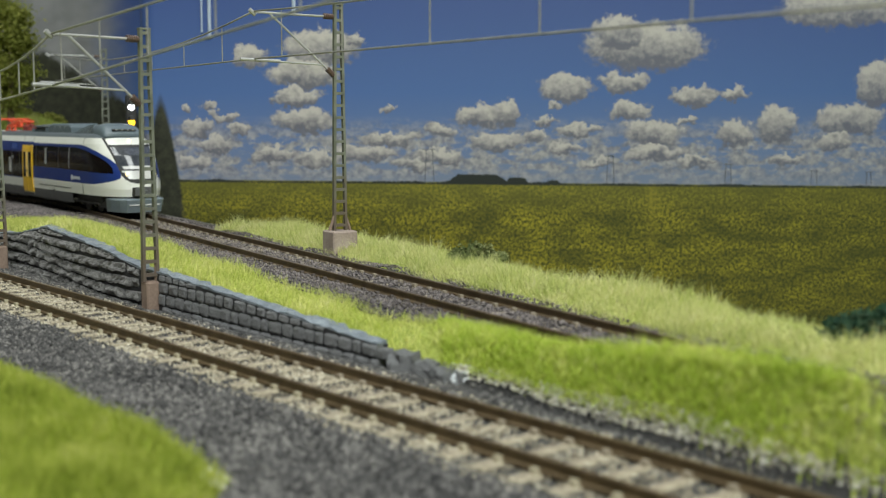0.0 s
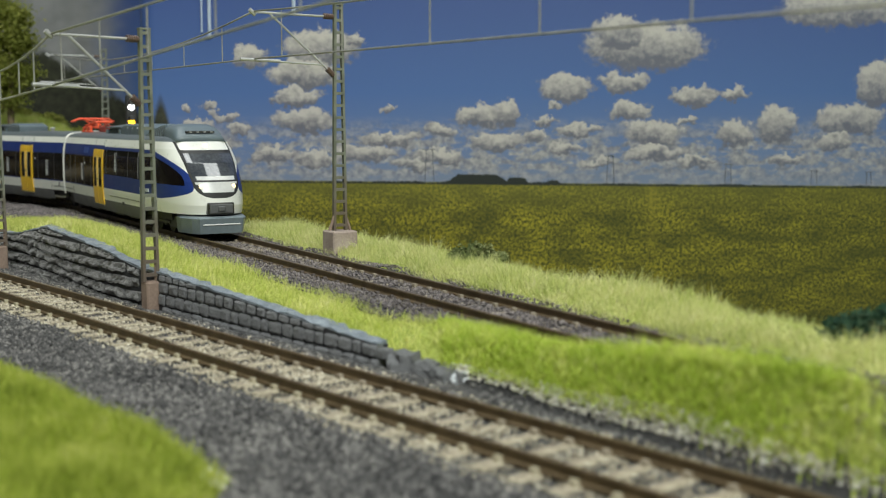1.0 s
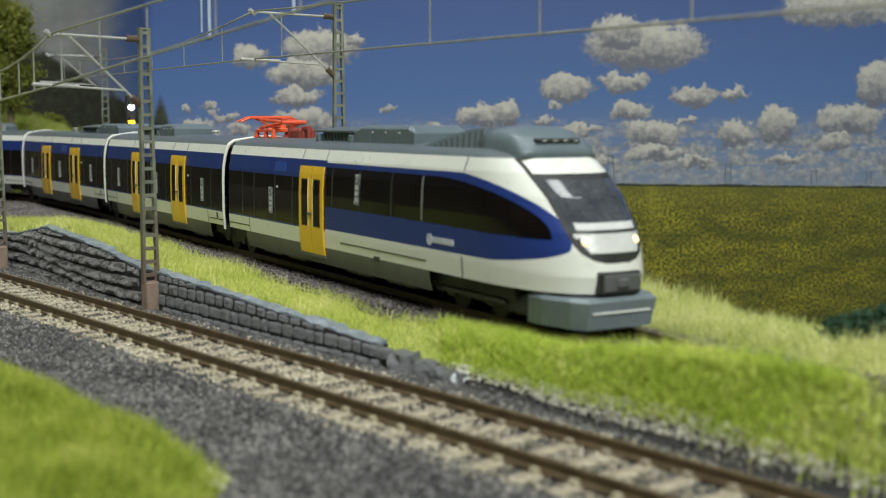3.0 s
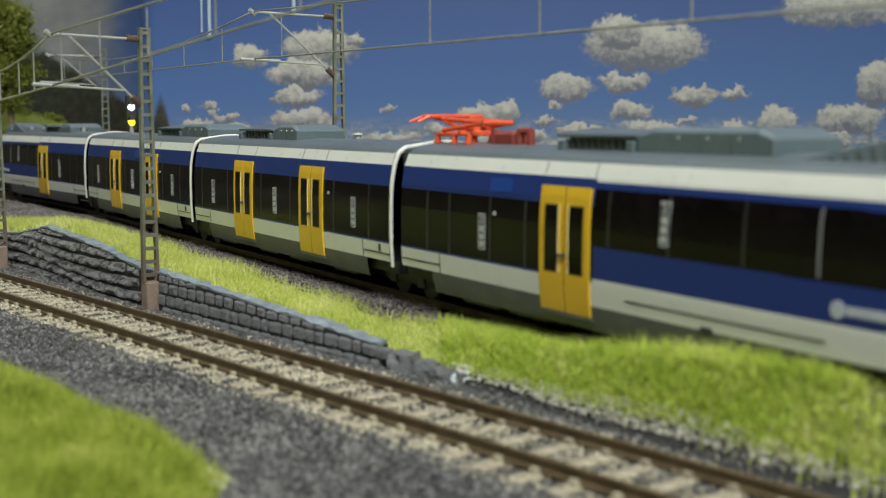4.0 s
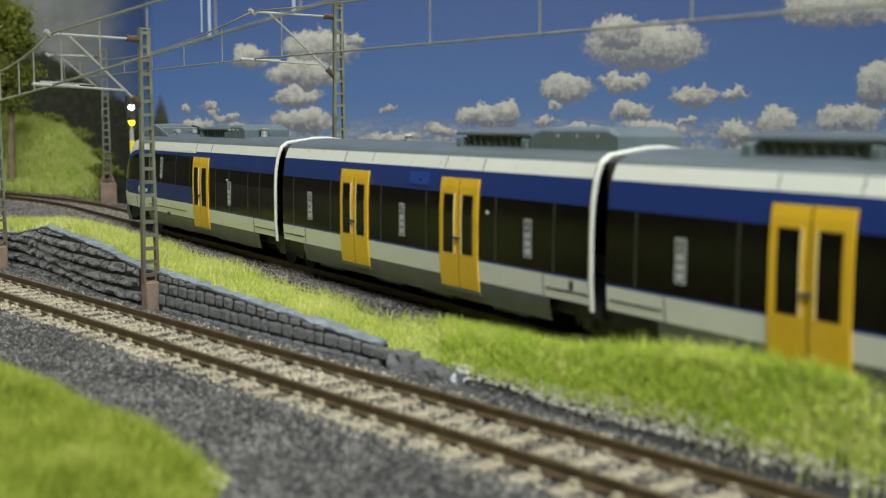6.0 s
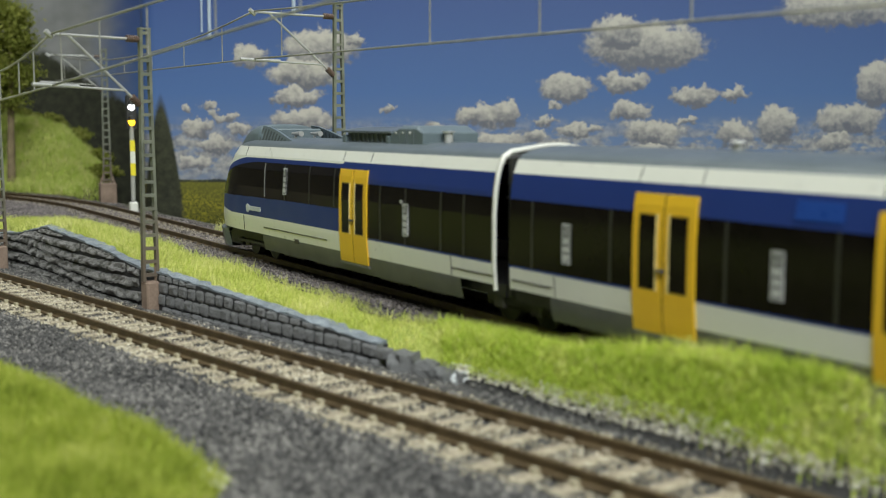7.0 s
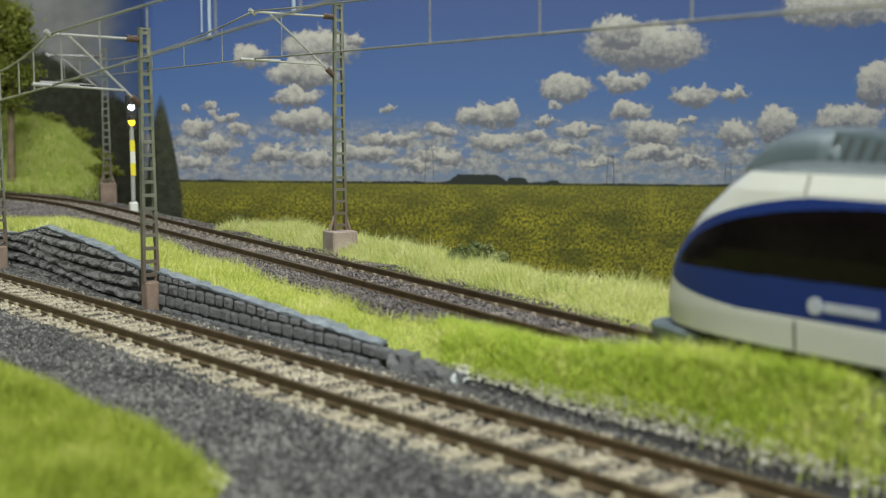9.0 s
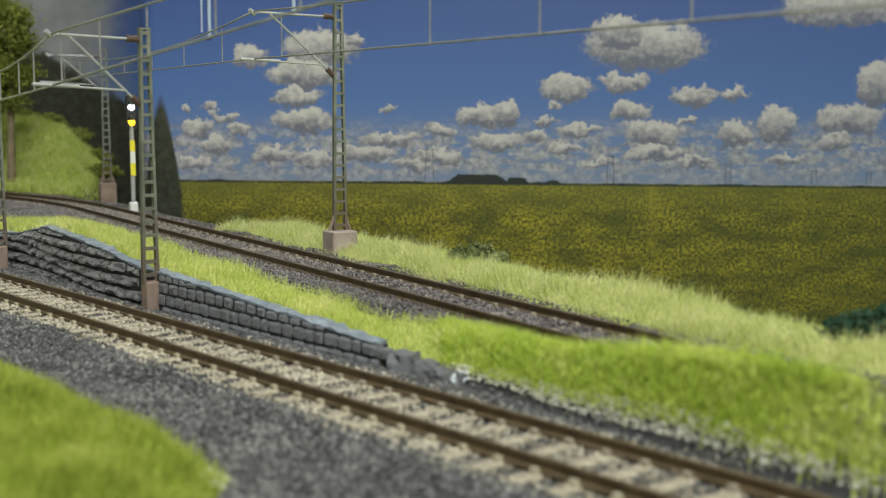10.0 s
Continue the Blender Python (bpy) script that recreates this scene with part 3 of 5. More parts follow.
def build_cover():
    def on_strip(x, y):
        n, m = near_offset(x, y), far_offset(x, y)
        foot = np.where(x < -0.016, wall_line(x) + 0.0045, foot_line(x))
        share = bank_share(x, y)
        bare = (share > 0.66) & (share < 0.80) & (np.abs(far_along(x, y) - 0.058) < 0.010 + 0.003 * wave(x, y, 150, 19))
        bare = bare | (np.hypot(x - 0.0036, y - 0.2660) < 0.0034)
        return ((n > foot) & (bank_share(x, y) >= sand_share(x, y) * (x > -0.016)) & (m < grass_edge(x, y)) & in_view(x, y)) * np.where(bare, 0.12, 1.0)

    def on_back(x, y):
        m = far_offset(x, y)
        return ((m > 0.021 + 0.003 * wave(x, y, 120, 10)) & (m < 0.050) & in_view(x, y) & (y < 0.535 + 0.01 * wave(x, y, 90, 15))).astype(float)

    def on_mound(x, y):
        n = near_offset(x, y) + 0.004 * wave(x, y, 60, 2)
        return ((n < -0.047) & (x < -0.036) & in_view(x, y) & (y > 0.12)).astype(float)

    def on_hill(x, y):
        m = far_offset(x, y)
        return ((m > 0.026) & in_view(x, y) & (y > 0.66) & (x * 0.85 / np.maximum(y, 0.85) < -0.238)).astype(float)

    x, y, z = sow(900000, -0.26, 0.13, 0.14, 0.70, on_strip, 21)
    blades("grass", x, y, z - 0.0003, 0.0042 + 0.001 * wave(x, y, 100, 11), 0.00018, "grass_dry", "yellowish green model grass fibres on the bank between tracks", 22, 1.8)
    x, y, z = sow(420000, 0.0, 0.10, 0.13, 0.30, on_strip, 41)
    blades("grass", x, y, z - 0.0003, 0.0042 + 0.001 * wave(x, y, 100, 11), 0.00020, "grass", "dense bright green grass on the steep bank", 42, 1.7)
    x, y, z = sow(1050000, -0.16, 0.16, 0.17, 0.64, on_back, 23)
    blades("grass", x, y, z - 0.0003, 0.0056 + 0.0022 * wave(x, y, 130, 12), 0.00017, "grass_pale", "pale straw-green long model grass behind the far track", 24, 2.3)
    x, y, z = sow(260000, -0.20, -0.03, 0.12, 0.36, on_mound, 25)
    blades("grass", x, y, z - 0.0003, 0.0042 + 0.0008 * wave(x, y, 100, 13), 0.00022, "mound_grass", "blurred green grass mound beside the dark ballast", 26, 1.1)
    x, y, z = sow(200000, -0.45, -0.14, 0.62, 1.05, on_hill, 27)
    blades("grass", x, y, z - 0.0003, 0.006 + 0.001 * wave(x, y, 60, 14), 0.0006, "meadow", "light green meadow grass on the hillside", 28)

    def on_near(x, y):
        n = near_offset(x, y)
        foot = np.where(x < -0.016, wall_line(x), foot_line(x) + 0.001)
        mound = (near_offset(x, y) + 0.004 * wave(x, y, 60, 2) < -0.046) & (x < -0.036)
        low_bank = (x > -0.016) & (far_offset(x, y) < -0.018) & (bank_share(x, y) < sand_share(x, y))
        return (((n < foot) | low_bank) & in_view(x, y) & ~mound) * np.where(np.abs(n) < 0.0165, 0.28, 1.0)

    x, y, z = sow(330000, -0.24, 0.11, 0.10, 0.56, on_near, 31)
    stones("ballast", x, y, np.where(np.abs(near_offset(x, y)) < 0.0165, z - 0.0004, z + 0.0002), 0.00088, "ballast", "dark grey angular model ballast round the near track", 32)

    def on_sleepers(x, y):
        n = near_offset(x, y)
        return (in_view(x, y)) * np.where(np.abs(n) < 0.019, 0.75 + 0.35 * wave(x, y, 130, 16), np.where((np.abs(n + 0.004 * wave(x, y, 60, 2) + 0.0475) < 0.002) & (x < -0.036), 1.0, 0.0))

    x, y, z = sow(240000, -0.24, 0.11, 0.10, 0.56, on_sleepers, 35)
    stones("ballast", x, y, z + 0.0003, 0.00052, "ballast_sand", "sandy grit spread between the pale sleepers", 36)

    def on_far(x, y):
        m = far_offset(x, y)
        return (m < 0.0215) & (m > np.maximum(grass_edge(x, y) - 0.002, -0.075)) & (near_offset(x, y) > wall_line(x) + 0.006) & in_view(x, y)

    x, y, z = sow(420000, -0.36, 0.10, 0.16, 0.86, on_far, 33)
    stones("ballast", x, y, z + 0.0008, 0.0006, "ballast_brown", "brownish grey fine ballast under the far track", 34)

    def on_far_bed(x, y):
        m = far_offset(x, y)
        return ((np.abs(m) < 0.0155) & in_view(x, y)) * step(0.36, 0.46, y) * (0.5 + 0.3 * wave(x, y, 110, 20))

    x, y, z = sow(150000, -0.36, 0.0, 0.36, 0.86, on_far_bed, 37)
    stones("ballast", x, y, z + 0.0010, 0.00042, "far_grit", "sandy grit between the rails of the far track", 38)

    def on_bare(x, y):
        n, m, s = near_offset(x, y), far_offset(x, y), far_along(x, y)
        line = (x > 0.0) & (n > foot_line(x)) & (np.abs(bank_share(x, y) - sand_share(x, y)) < 0.065 + 0.03 * wave(x, y, 120, 17))
        share = bank_share(x, y)
        crest = (np.abs(s - 0.058) < 0.010 + 0.003 * wave(x, y, 150, 19)) & (share > 0.67) & (share < 0.79) & (m < -0.016)
        side = (np.abs(n + 0.004 * wave(x, y, 60, 2) + 0.0480) < 0.0018 + 0.0022 * wave(x, y, 95, 22)) & (np.abs(x + 0.058) < 0.022)
        return ((line | crest | side) & in_view(x, y)).astype(float)

    x, y, z = sow(520000, -0.09, 0.11, 0.12, 0.30, on_bare, 39)
    stones("ballast", x, y, z + 0.0005, 0.0006, "pale_sand", "pale sand showing at the edges of the grass", 40)


build_cover()

build_track(near_line, NEAR_Z, -0.45, 0.40, 0.0090, "sleeper_sand", "straight model railway track with brown rails on sand-coloured sleepers")
build_track(far_line, FAR_Z, -1.2, 1.0, 0.0090, "sleeper_brown", "curving model railway track with brown rails on grey ballast")

# ---- the train: four railcars on the far track ----
RAIL_OF = ([0.0034, 0.0075, 0.0139, 0.0250, 0.0309, 0.0354, 0.0385, 0.0396, 0.0405, 0.0412, 0.0415], [0.0152, 0.0162, 0.0167, 0.0167, 0.0164, 0.0156, 0.0144, 0.0132, 0.0108, 0.0060, 0.0])
NOSE_OF = ([0.0034, 0.0085, 0.0130, 0.0185, 0.0225, 0.0300, 0.0355, 0.0385, 0.0400, 0.0415], [0.2030, 0.2042, 0.2053, 0.2043, 0.2026, 0.1965, 0.1895, 0.1850, 0.1780, 0.1600])


def half_width(h):
    return np.interp(h, RAIL_OF[0], RAIL_OF[1])


def shell(paint, xs, hs, nose):
    """The skin of a car as quads, each given to a (part, material) by paint(x, y, h). Both sides."""
    groups = {}
    q = np.linspace(0, 1, 190) if nose else []
    H = np.asarray(hs)
    for side in (-1, 1):
        P = []
        for h in H:
            w = float(half_width(h))
            row = [(x, w) for x in xs]
            if nose:
                tip = float(np.interp(h, NOSE_OF[0], NOSE_OF[1]))
                x0 = xs[-1]
                for k in q[1:]:
                    a = k * math.pi / 2
                    e = 2 / 2.7
                    row.append((x0 + (tip - x0) * math.sin(a) ** e, w * max(math.cos(a), 0.0) ** e))
            P.append(row)
        n = len(P[0])
        for i in range(len(H) - 1):
            for j in range(n - 1):
                quad = [(P[i][j], H[i]), (P[i][j + 1], H[i]), (P[i + 1][j + 1], H[i + 1]), (P[i + 1][j], H[i + 1])]
                cx = sum(p[0][0] for p in quad) / 4
                cy = sum(p[0][1] for p in quad) / 4
                ch = (H[i] + H[i + 1]) / 2
                key = paint(cx, cy, ch)
                if key is None:
                    continue
                v, f, ids = groups.setdefault(key, ([], [], {}))
                face = []
                for (px, py), ph in quad:
                    c = (round(px, 6), round(py * side, 6), round(float(ph), 6))
                    if c not in ids:
                        ids[c] = len(v)
                        v.append(c)
                    face.append(ids[c])
                face = list(dict.fromkeys(face))
                if len(face) > 2:
                    f.append(face if side < 0 else face[::-1])
    return groups


def add_shell(car, groups):
    for (name, material), (v, f, _) in groups.items():
        part(name, mesh_of(name, v, f, [material], None, True), None, car)


def side_plate(bm, x0, x1, h0, h1, side, proud, thick=0.0004, rows=10):
    """A plate that follows the curve of the car's side."""
    hs = np.linspace(h0, h1, rows)
    loops = []
    for h in hs:
        w = float(half_width(h))
        loops.append([bm.verts.new((x, side * (w + o), h)) for x, o in ((x0, proud), (x1, proud), (x1, proud - thick), (x0, proud - thick))])
    for a, b in zip(loops[:-1], loops[1:]):
        for k in range(4):
            c = (a[k], a[(k + 1) % 4], b[(k + 1) % 4], b[k])
            bm.faces.new(c if side < 0 else c[::-1])
    bm.faces.new(loops[0][::-1] if side < 0 else loops[0])
    bm.faces.new(loops[-1] if side < 0 else loops[-1][::-1])


def plate(name, material, parent, x0, x1, h0, h1, side, proud, label="", rows=10):
    bm = bmesh.new()
    side_plate(bm, x0, x1, h0, h1, side, proud, rows=rows)
    return part(name, bm, material, parent, label)


def add_door(car, x, side):
    """A yellow double door: two leaves with long panes in pale rims, a dark joint, a handle and a step."""
    for d in (-1, 1):
        lo, hi = sorted((x + d * 0.0003, x + d * 0.0088))
        leaf = plate("door", "yellow_paint", car, lo, hi, 0.0068, 0.0334, side, 0.00045, "yellow door leaf with a long dark pane", 14)
        a, b = sorted((x + d * 0.0021, x + d * 0.0066))
        plate("pane_rim", "door_rim", leaf, a - 0.0003, b + 0.0003, 0.0151, 0.0296, side, 0.00050, rows=10)
        plate("pane", "glass", leaf, a, b, 0.0154, 0.0293, side, 0.00058)
        plate("pane_edge", "yellow_edge", leaf, x + d * 0.0017 - 0.0002, x + d * 0.0017 + 0.0002, 0.0150, 0.0297, side, 0.00062)
    plate("door_joint", "door_rim", car, x - 0.0003, x + 0.0003, 0.0068, 0.0334, side, 0.0003)
    bm = bmesh.new()
    w = float(half_width(0.0190)) + 0.0009
    rod(bm, (x - 0.0011, side * w, 0.0190), (x + 0.0011, side * w, 0.0190), 0.00035, sides=6)
    part("door_handle", bm, "iron", car, "dark door handle")
    boxes("door_step", "grey_paint", car, ((x - 0.0092, side * 0.0158 - 0.0008, 0.0060), (x + 0.0092, side * 0.0158 + 0.0008, 0.0066)))


def add_sticker(car, x, h, side, tall=0.0085):
    """A narrow white notice on the glass, with bars that stand for its signs."""
    st = plate("notice", "notice_grey", car, x - 0.0014, x + 0.0014, h, h + tall, side, 0.0003)
    for k, s in ((0.08, 0.16), (0.30, 0.14), (0.50, 0.16)):
        plate("notice_bar", "notice_white", st, x - 0.0008, x + 0.0008, h + tall * k, h + tall * (k + s), side, 0.00042, rows=2)
    text = bpy.data.curves.new("numeral", "FONT")
    text.body, text.size, text.align_x, text.extrude = "2", 0.0029, "CENTER", 0.00005
    text.materials.append(M["notice_white"])
    ob = new("numeral", text)
    ob.parent = st
    ob.matrix_basis = pose(x, side * (float(half_width(h + tall * 0.8)) + 0.0004), h + tall * 0.74, 90, 0, 0 if side < 0 else 180)
    for a, b, c, d in ((-1, -0.86, 0, 1), (0.86, 1, 0, 1), (-1, 1, 0, 0.025), (-1, 1, 0.975, 1)):
        plate("notice_edge", "notice_white", st, x + 0.0014 * a, x + 0.0014 * b, h + tall * c, h + tall * d, side, 0.00038, rows=2)


def add_bogie(car, x, wheel=0.0048, base=0.0155):
    bg = boxes("bogie", "black", car, ((x - 0.0135, -0.0125, 0.004), (x + 0.0135, 0.0125, 0.0075)), ((x - 0.0135, 0.0105, 0.0035), (x + 0.0135, 0.0122, 0.0062)), ((x - 0.0135, -0.0122, 0.0035), (x + 0.0135, -0.0105, 0.0062)), bevel=0.0004, label="black bogie frame with springs")
    for dx in (-base / 2, base / 2):
        for s in (-1, 1):
            bm = bmesh.new()
            rod(bm, (x + dx, s * 0.0078, wheel), (x + dx, s * 0.0098, wheel), wheel, sides=24)
            rod(bm, (x + dx, s * 0.0098, wheel), (x + dx, s * 0.0122, wheel), wheel * 0.35, sides=12)
            part("wheel", bm, "black", bg)
        for s in (-1, 1):
            boxes("axle_box", "iron", bg, ((x + dx - 0.0018, s * 0.0124 - 0.0006, 0.0032), (x + dx + 0.0018, s * 0.0124 + 0.0006, 0.0068)), bevel=0.0003)


def add_roof_box(car, x0, x1, x2):
    """A roof unit: an open-sided part under a lid from x0 to x1 and a closed, taller part from x1 to x2."""
    a, b = min(x0, x1), max(x0, x1)
    bm = bmesh.new()
    for sx in (-1, 1):
        # lid with two gently falling slopes and a thin edge
        y1 = sx * 0.0088
        lo = [bm.verts.new((x, y, z)) for x in (a, b) for y, z in ((0, 0.0446), (y1, 0.0436), (y1, 0.0442), (0, 0.0453))]
        for k in range(4):
            bm.faces.new((lo[k], lo[(k + 1) % 4], lo[4 + (k + 1) % 4], lo[4 + k]))
        bm.faces.new(lo[:4])
        bm.faces.new(lo[4:])
    bmesh.ops.recalc_face_normals(bm, faces=list(bm.faces))
    unit = part("roof_unit", bm, "roof_grey", car, "grey roof unit with an overhanging lid and open sides")
    for s in (-1, 1):
        boxes("vent_screen", "vent_dark", unit, ((a + 0.003, s * 0.0068 - 0.0006, 0.0394), (b - 0.002, s * 0.0068 + 0.0006, 0.0440)))
        n = 9
        for k in range(n):
            x = a + 0.0045 + (b - a - 0.0085) * k / (n - 1)
            boxes("louvre", "roof_grey", unit, ((x - 0.00025, s * 0.0076 - 0.0003, 0.0402), (x + 0.00025, s * 0.0076 + 0.0002, 0.0434)))
        for x in (a + 0.0006, b - 0.0032):
            boxes("bracket", "roof_light", unit, ((x, s * 0.0080 - 0.0012, 0.0392), (x + 0.0026, s * 0.0080 + 0.0008, 0.0430)), bevel=0.0003)
        x = (a + b) / 2 + 0.004
        boxes("bracket", "roof_light", unit, ((x, s * 0.0082 - 0.0010, 0.0392), (x + 0.0055, s * 0.0082 + 0.0008, 0.0409)), bevel=0.0003)
    d = 1 if x2 > x1 else -1
    run = abs(x2 - x1)
    prof = [(0, 0.0390), (0, 0.0437), (0.0048, 0.0458), (run - 0.0040, 0.0458), (run, 0.0439), (run, 0.0390)]
    bm = bmesh.new()
    rows = []
    for y, inset in ((-0.0087, 1), (-0.0074, 0), (0.0074, 0), (0.0087, 1)):
        rows.append([bm.verts.new((x1 + d * px, y, pz - (0.0009 if inset and pz > 0.0445 else 0))) for px, pz in prof])
    for r, q in zip(rows[:-1], rows[1:]):
        for k in range(len(prof)):
            bm.faces.new((r[k], r[(k + 1) % len(prof)], q[(k + 1) % len(prof)], q[k]))
    bm.faces.new(rows[0])
    bm.faces.new(rows[-1])
    bmesh.ops.recalc_face_normals(bm, faces=list(bm.faces))
    bmesh.ops.bevel(bm, geom=list(bm.edges), offset=0.0002, segments=1, affect="EDGES")
    body = part("roof_box", bm, "roof_light", car, "blue-grey box with sloped ends")
    for s in (-1, 1):
        boxes("box_foot", "roof_grey", body, ((min(x1, x2) + 0.0004, s * 0.0089 - 0.0003, 0.0390), (max(x1, x2) - 0.0004, s * 0.0089 + 0.0003, 0.0402)))
        for k in range(3):
            x = x1 + d * run * (0.28 + 0.22 * k)
            boxes("seam", "roof_grey", body, ((x - 0.0001, s * 0.0087 - 0.00015, 0.0402), (x + 0.0001, s * 0.0087 + 0.00015, 0.0448)))
            bm = bmesh.new()
            rod(bm, (x + 0.002, s * 0.0086, 0.0438), (x + 0.002, s * 0.0090, 0.0438), 0.0003, sides=8)
            part("bolt", bm, "silver", body)


def add_gaiter(car, x, direction, hooped=True):
    """The black passage between two cars with its pale hoop."""
    bm = bmesh.new()
    box(bm, (min(x, x + direction * 0.003), -0.0135, 0.006), (max(x, x + direction * 0.003), 0.0135, 0.0395), 0.0008)
    part("gangway", bm, "black", car)
    if not hooped:
        return
    hs = list(np.linspace(0.008, 0.0414, 26))
    path = [(float(half_width(h)), h) for h in hs]
    verts, faces = [], []
    ring = [(w, h) for w, h in path] + [(-w, h) for w, h in path[::-1]]
    for w, h in ring:
        s = 1.015
        for dx, k in ((0, s), (direction * -0.0010, s), (direction * -0.0010, 0.97), (0, 0.97)):
            verts.append((x + dx, w * k, 0.006 + (h - 0.006) * (s if k > 1 else 0.985)))
    for i in range(len(ring) - 1):
        faces += [(i * 4 + k, i * 4 + (k + 1) % 4, i * 4 + 4 + (k + 1) % 4, i * 4 + 4 + k) for k in range(4)]
    part("end_hoop", mesh_of("end_hoop", verts, faces, ["white_paint"], None, True), None, car, "white rim at the end of the car")


M["door_rim"] = worn("door_rim", (0.10, 0.06, 0.008), (0.16, 0.095, 0.012), 200, 0.5)
M["yellow_edge"] = worn("yellow_edge", (0.8, 0.62, 0.25), (0.85, 0.68, 0.32), 60, 0.35)
M["notice_grey"] = worn("notice_grey", (0.05, 0.05, 0.055), (0.09, 0.09, 0.09), 300, 0.3)
M["notice_white"] = worn("notice_white", (0.42, 0.43, 0.44), (0.55, 0.55, 0.55), 300, 0.4)
M["iron"] = worn("iron", (0.03, 0.028, 0.028), (0.07, 0.065, 0.06), 300, 0.6)
M["vent_dark"] = worn("vent_dark", (0.05, 0.06, 0.065), (0.085, 0.095, 0.10), 300, 0.6)
M["roof_light"] = worn("roof_light", (0.10, 0.13, 0.15), (0.13, 0.165, 0.185), 60, 0.4)
M["pale_print"] = worn("pale_print", (0.4, 0.43, 0.5), (0.55, 0.57, 0.62), 300, 0.4)
M["dark_blue"] = worn("dark_blue", (0.012, 0.05, 0.25), (0.015, 0.06, 0.3), 60, 0.3)
M["lamp_panel"] = worn("lamp_panel", (0.5, 0.5, 0.5), (0.62, 0.62, 0.6), 100, 0.3)
M["frame_grey"] = worn("frame_grey", (0.016, 0.015, 0.015), (0.026, 0.025, 0.024), 100, 0.35)
M["apron_grey"] = worn("apron_grey", (0.12, 0.15, 0.165), (0.17, 0.205, 0.225), 60, 0.4)
M["post_grey"] = worn("post_grey", (0.14, 0.14, 0.14), (0.2, 0.2, 0.2), 100, 0.4)
M["dark_red"] = worn("dark_red", (0.2, 0.03, 0.025), (0.32, 0.06, 0.045), 300, 0.5)

BANDS = [0.0040, 0.0055, 0.0075, 0.0093, 0.0118, 0.0142, 0.0147, 0.018, 0.0217, 0.025, 0.0275, 0.0297, 0.033, 0.0345, 0.0354, 0.0365, 0.0375, 0.0385, 0.0391, 0.0396, 0.0401, 0.0405, 0.0409, 0.0412, 0.0414, 0.0415]


def band_paint(h):
    if h < 0.0093:
        return ("skirt", "grey_paint")
    if h < 0.0142:
        return ("lower_panel", "white_paint")
    if h < 0.0147:
        return ("blue_line", "blue_paint")
    if h < 0.0297:
        return ("window_band", "glass")
    if h < 0.0354:
        return ("upper_band", "blue_paint")
    if h < 0.0385:
        return ("cantrail", "white_paint")
    return ("roof", "roof_grey")


def mid_car(box, aerial, sign, label):
    """A middle car, 163 mm long over its body, its middle at the origin; box: the roof unit's three stations."""
    car = tagged(new("railcar"), label, "train car", "cars of the train")
    half = 0.0815

    def paint(x, y, h):
        if h < 0.0093 and abs(x) > 0.066:
            return None
        return band_paint(h)

    add_shell(car, shell(paint, [-half, -0.066, -0.03, 0.03, 0.066, half], BANDS, False))
    boxes("floor_pan", "black", car, ((-half, -0.0145, 0.0062), (half, 0.0145, 0.0092)))
    for s in (-1, 1):
        for x in (-0.0288, 0.0288):
            add_door(car, x, s)
        for x in (-0.0595, 0.0, 0.0585):
            add_sticker(car, x, 0.0171, s, 0.0085)
        for x in (-0.0725, -0.045, -0.0125, 0.0125, 0.045, 0.068):
            plate("window_post", "frame_grey", car, x - 0.0004, x + 0.0004, 0.0149, 0.0295, s, 0.00008)
        for x0, x1 in ((-half, -0.064), (0.064, half)):
            plate("panel_joint", "frame_grey", car, x0 + 0.001, x1 - 0.001, 0.0112, 0.0115, s, 0.00015, rows=2)
        for x in (-0.064, 0.064):
            plate("panel_joint", "grey_paint", car, x - 0.0001, x + 0.0001, 0.0094, 0.0141, s, 0.00012, rows=4)
        plate("hatch", "iron", car, 0.0738, 0.0750, 0.0118, 0.0137, s, 0.0002, rows=2)
        for x in (-0.0376, -0.0200, 0.0200, 0.0376):
            plate("panel_joint", "grey_paint", car, x - 0.0001, x + 0.0001, 0.0356, 0.0384, s, 0.00012, rows=4)
        plate("door_button", "notice_white", car, 0.0412, 0.0420, 0.0256, 0.0264, s, 0.0003, rows=2)
        # underfloor equipment behind the skirt's lower edge
        for x in (-0.050, -0.012, 0.014, 0.048):
            boxes("underfloor_box", "iron", car, ((x - 0.008, s * 0.0125 - 0.002, 0.0030), (x + 0.008, s * 0.0125 + 0.001, 0.0062)), bevel=0.0003)
    plate("blue_sign", "dark_blue", car, 0.0030, 0.0130, 0.0310, 0.0342, -sign, 0.00012, rows=3)
    for d in (-1, 1):
        add_gaiter(car, d * half, d, d > 0)
    add_roof_box(car, *box)
    bm = bmesh.new()
    rod(bm, (aerial, 0, 0.0410), (aerial, 0, 0.0428), 0.0010, sides=12)
    rod(bm, (aerial, 0, 0.0428), (aerial, 0, 0.0434), 0.0017, 0.0013, sides=12)
    part("aerial", bm, "silver", car, "small silver roof aerial")
    add_bogie(car, -0.084)
    return car


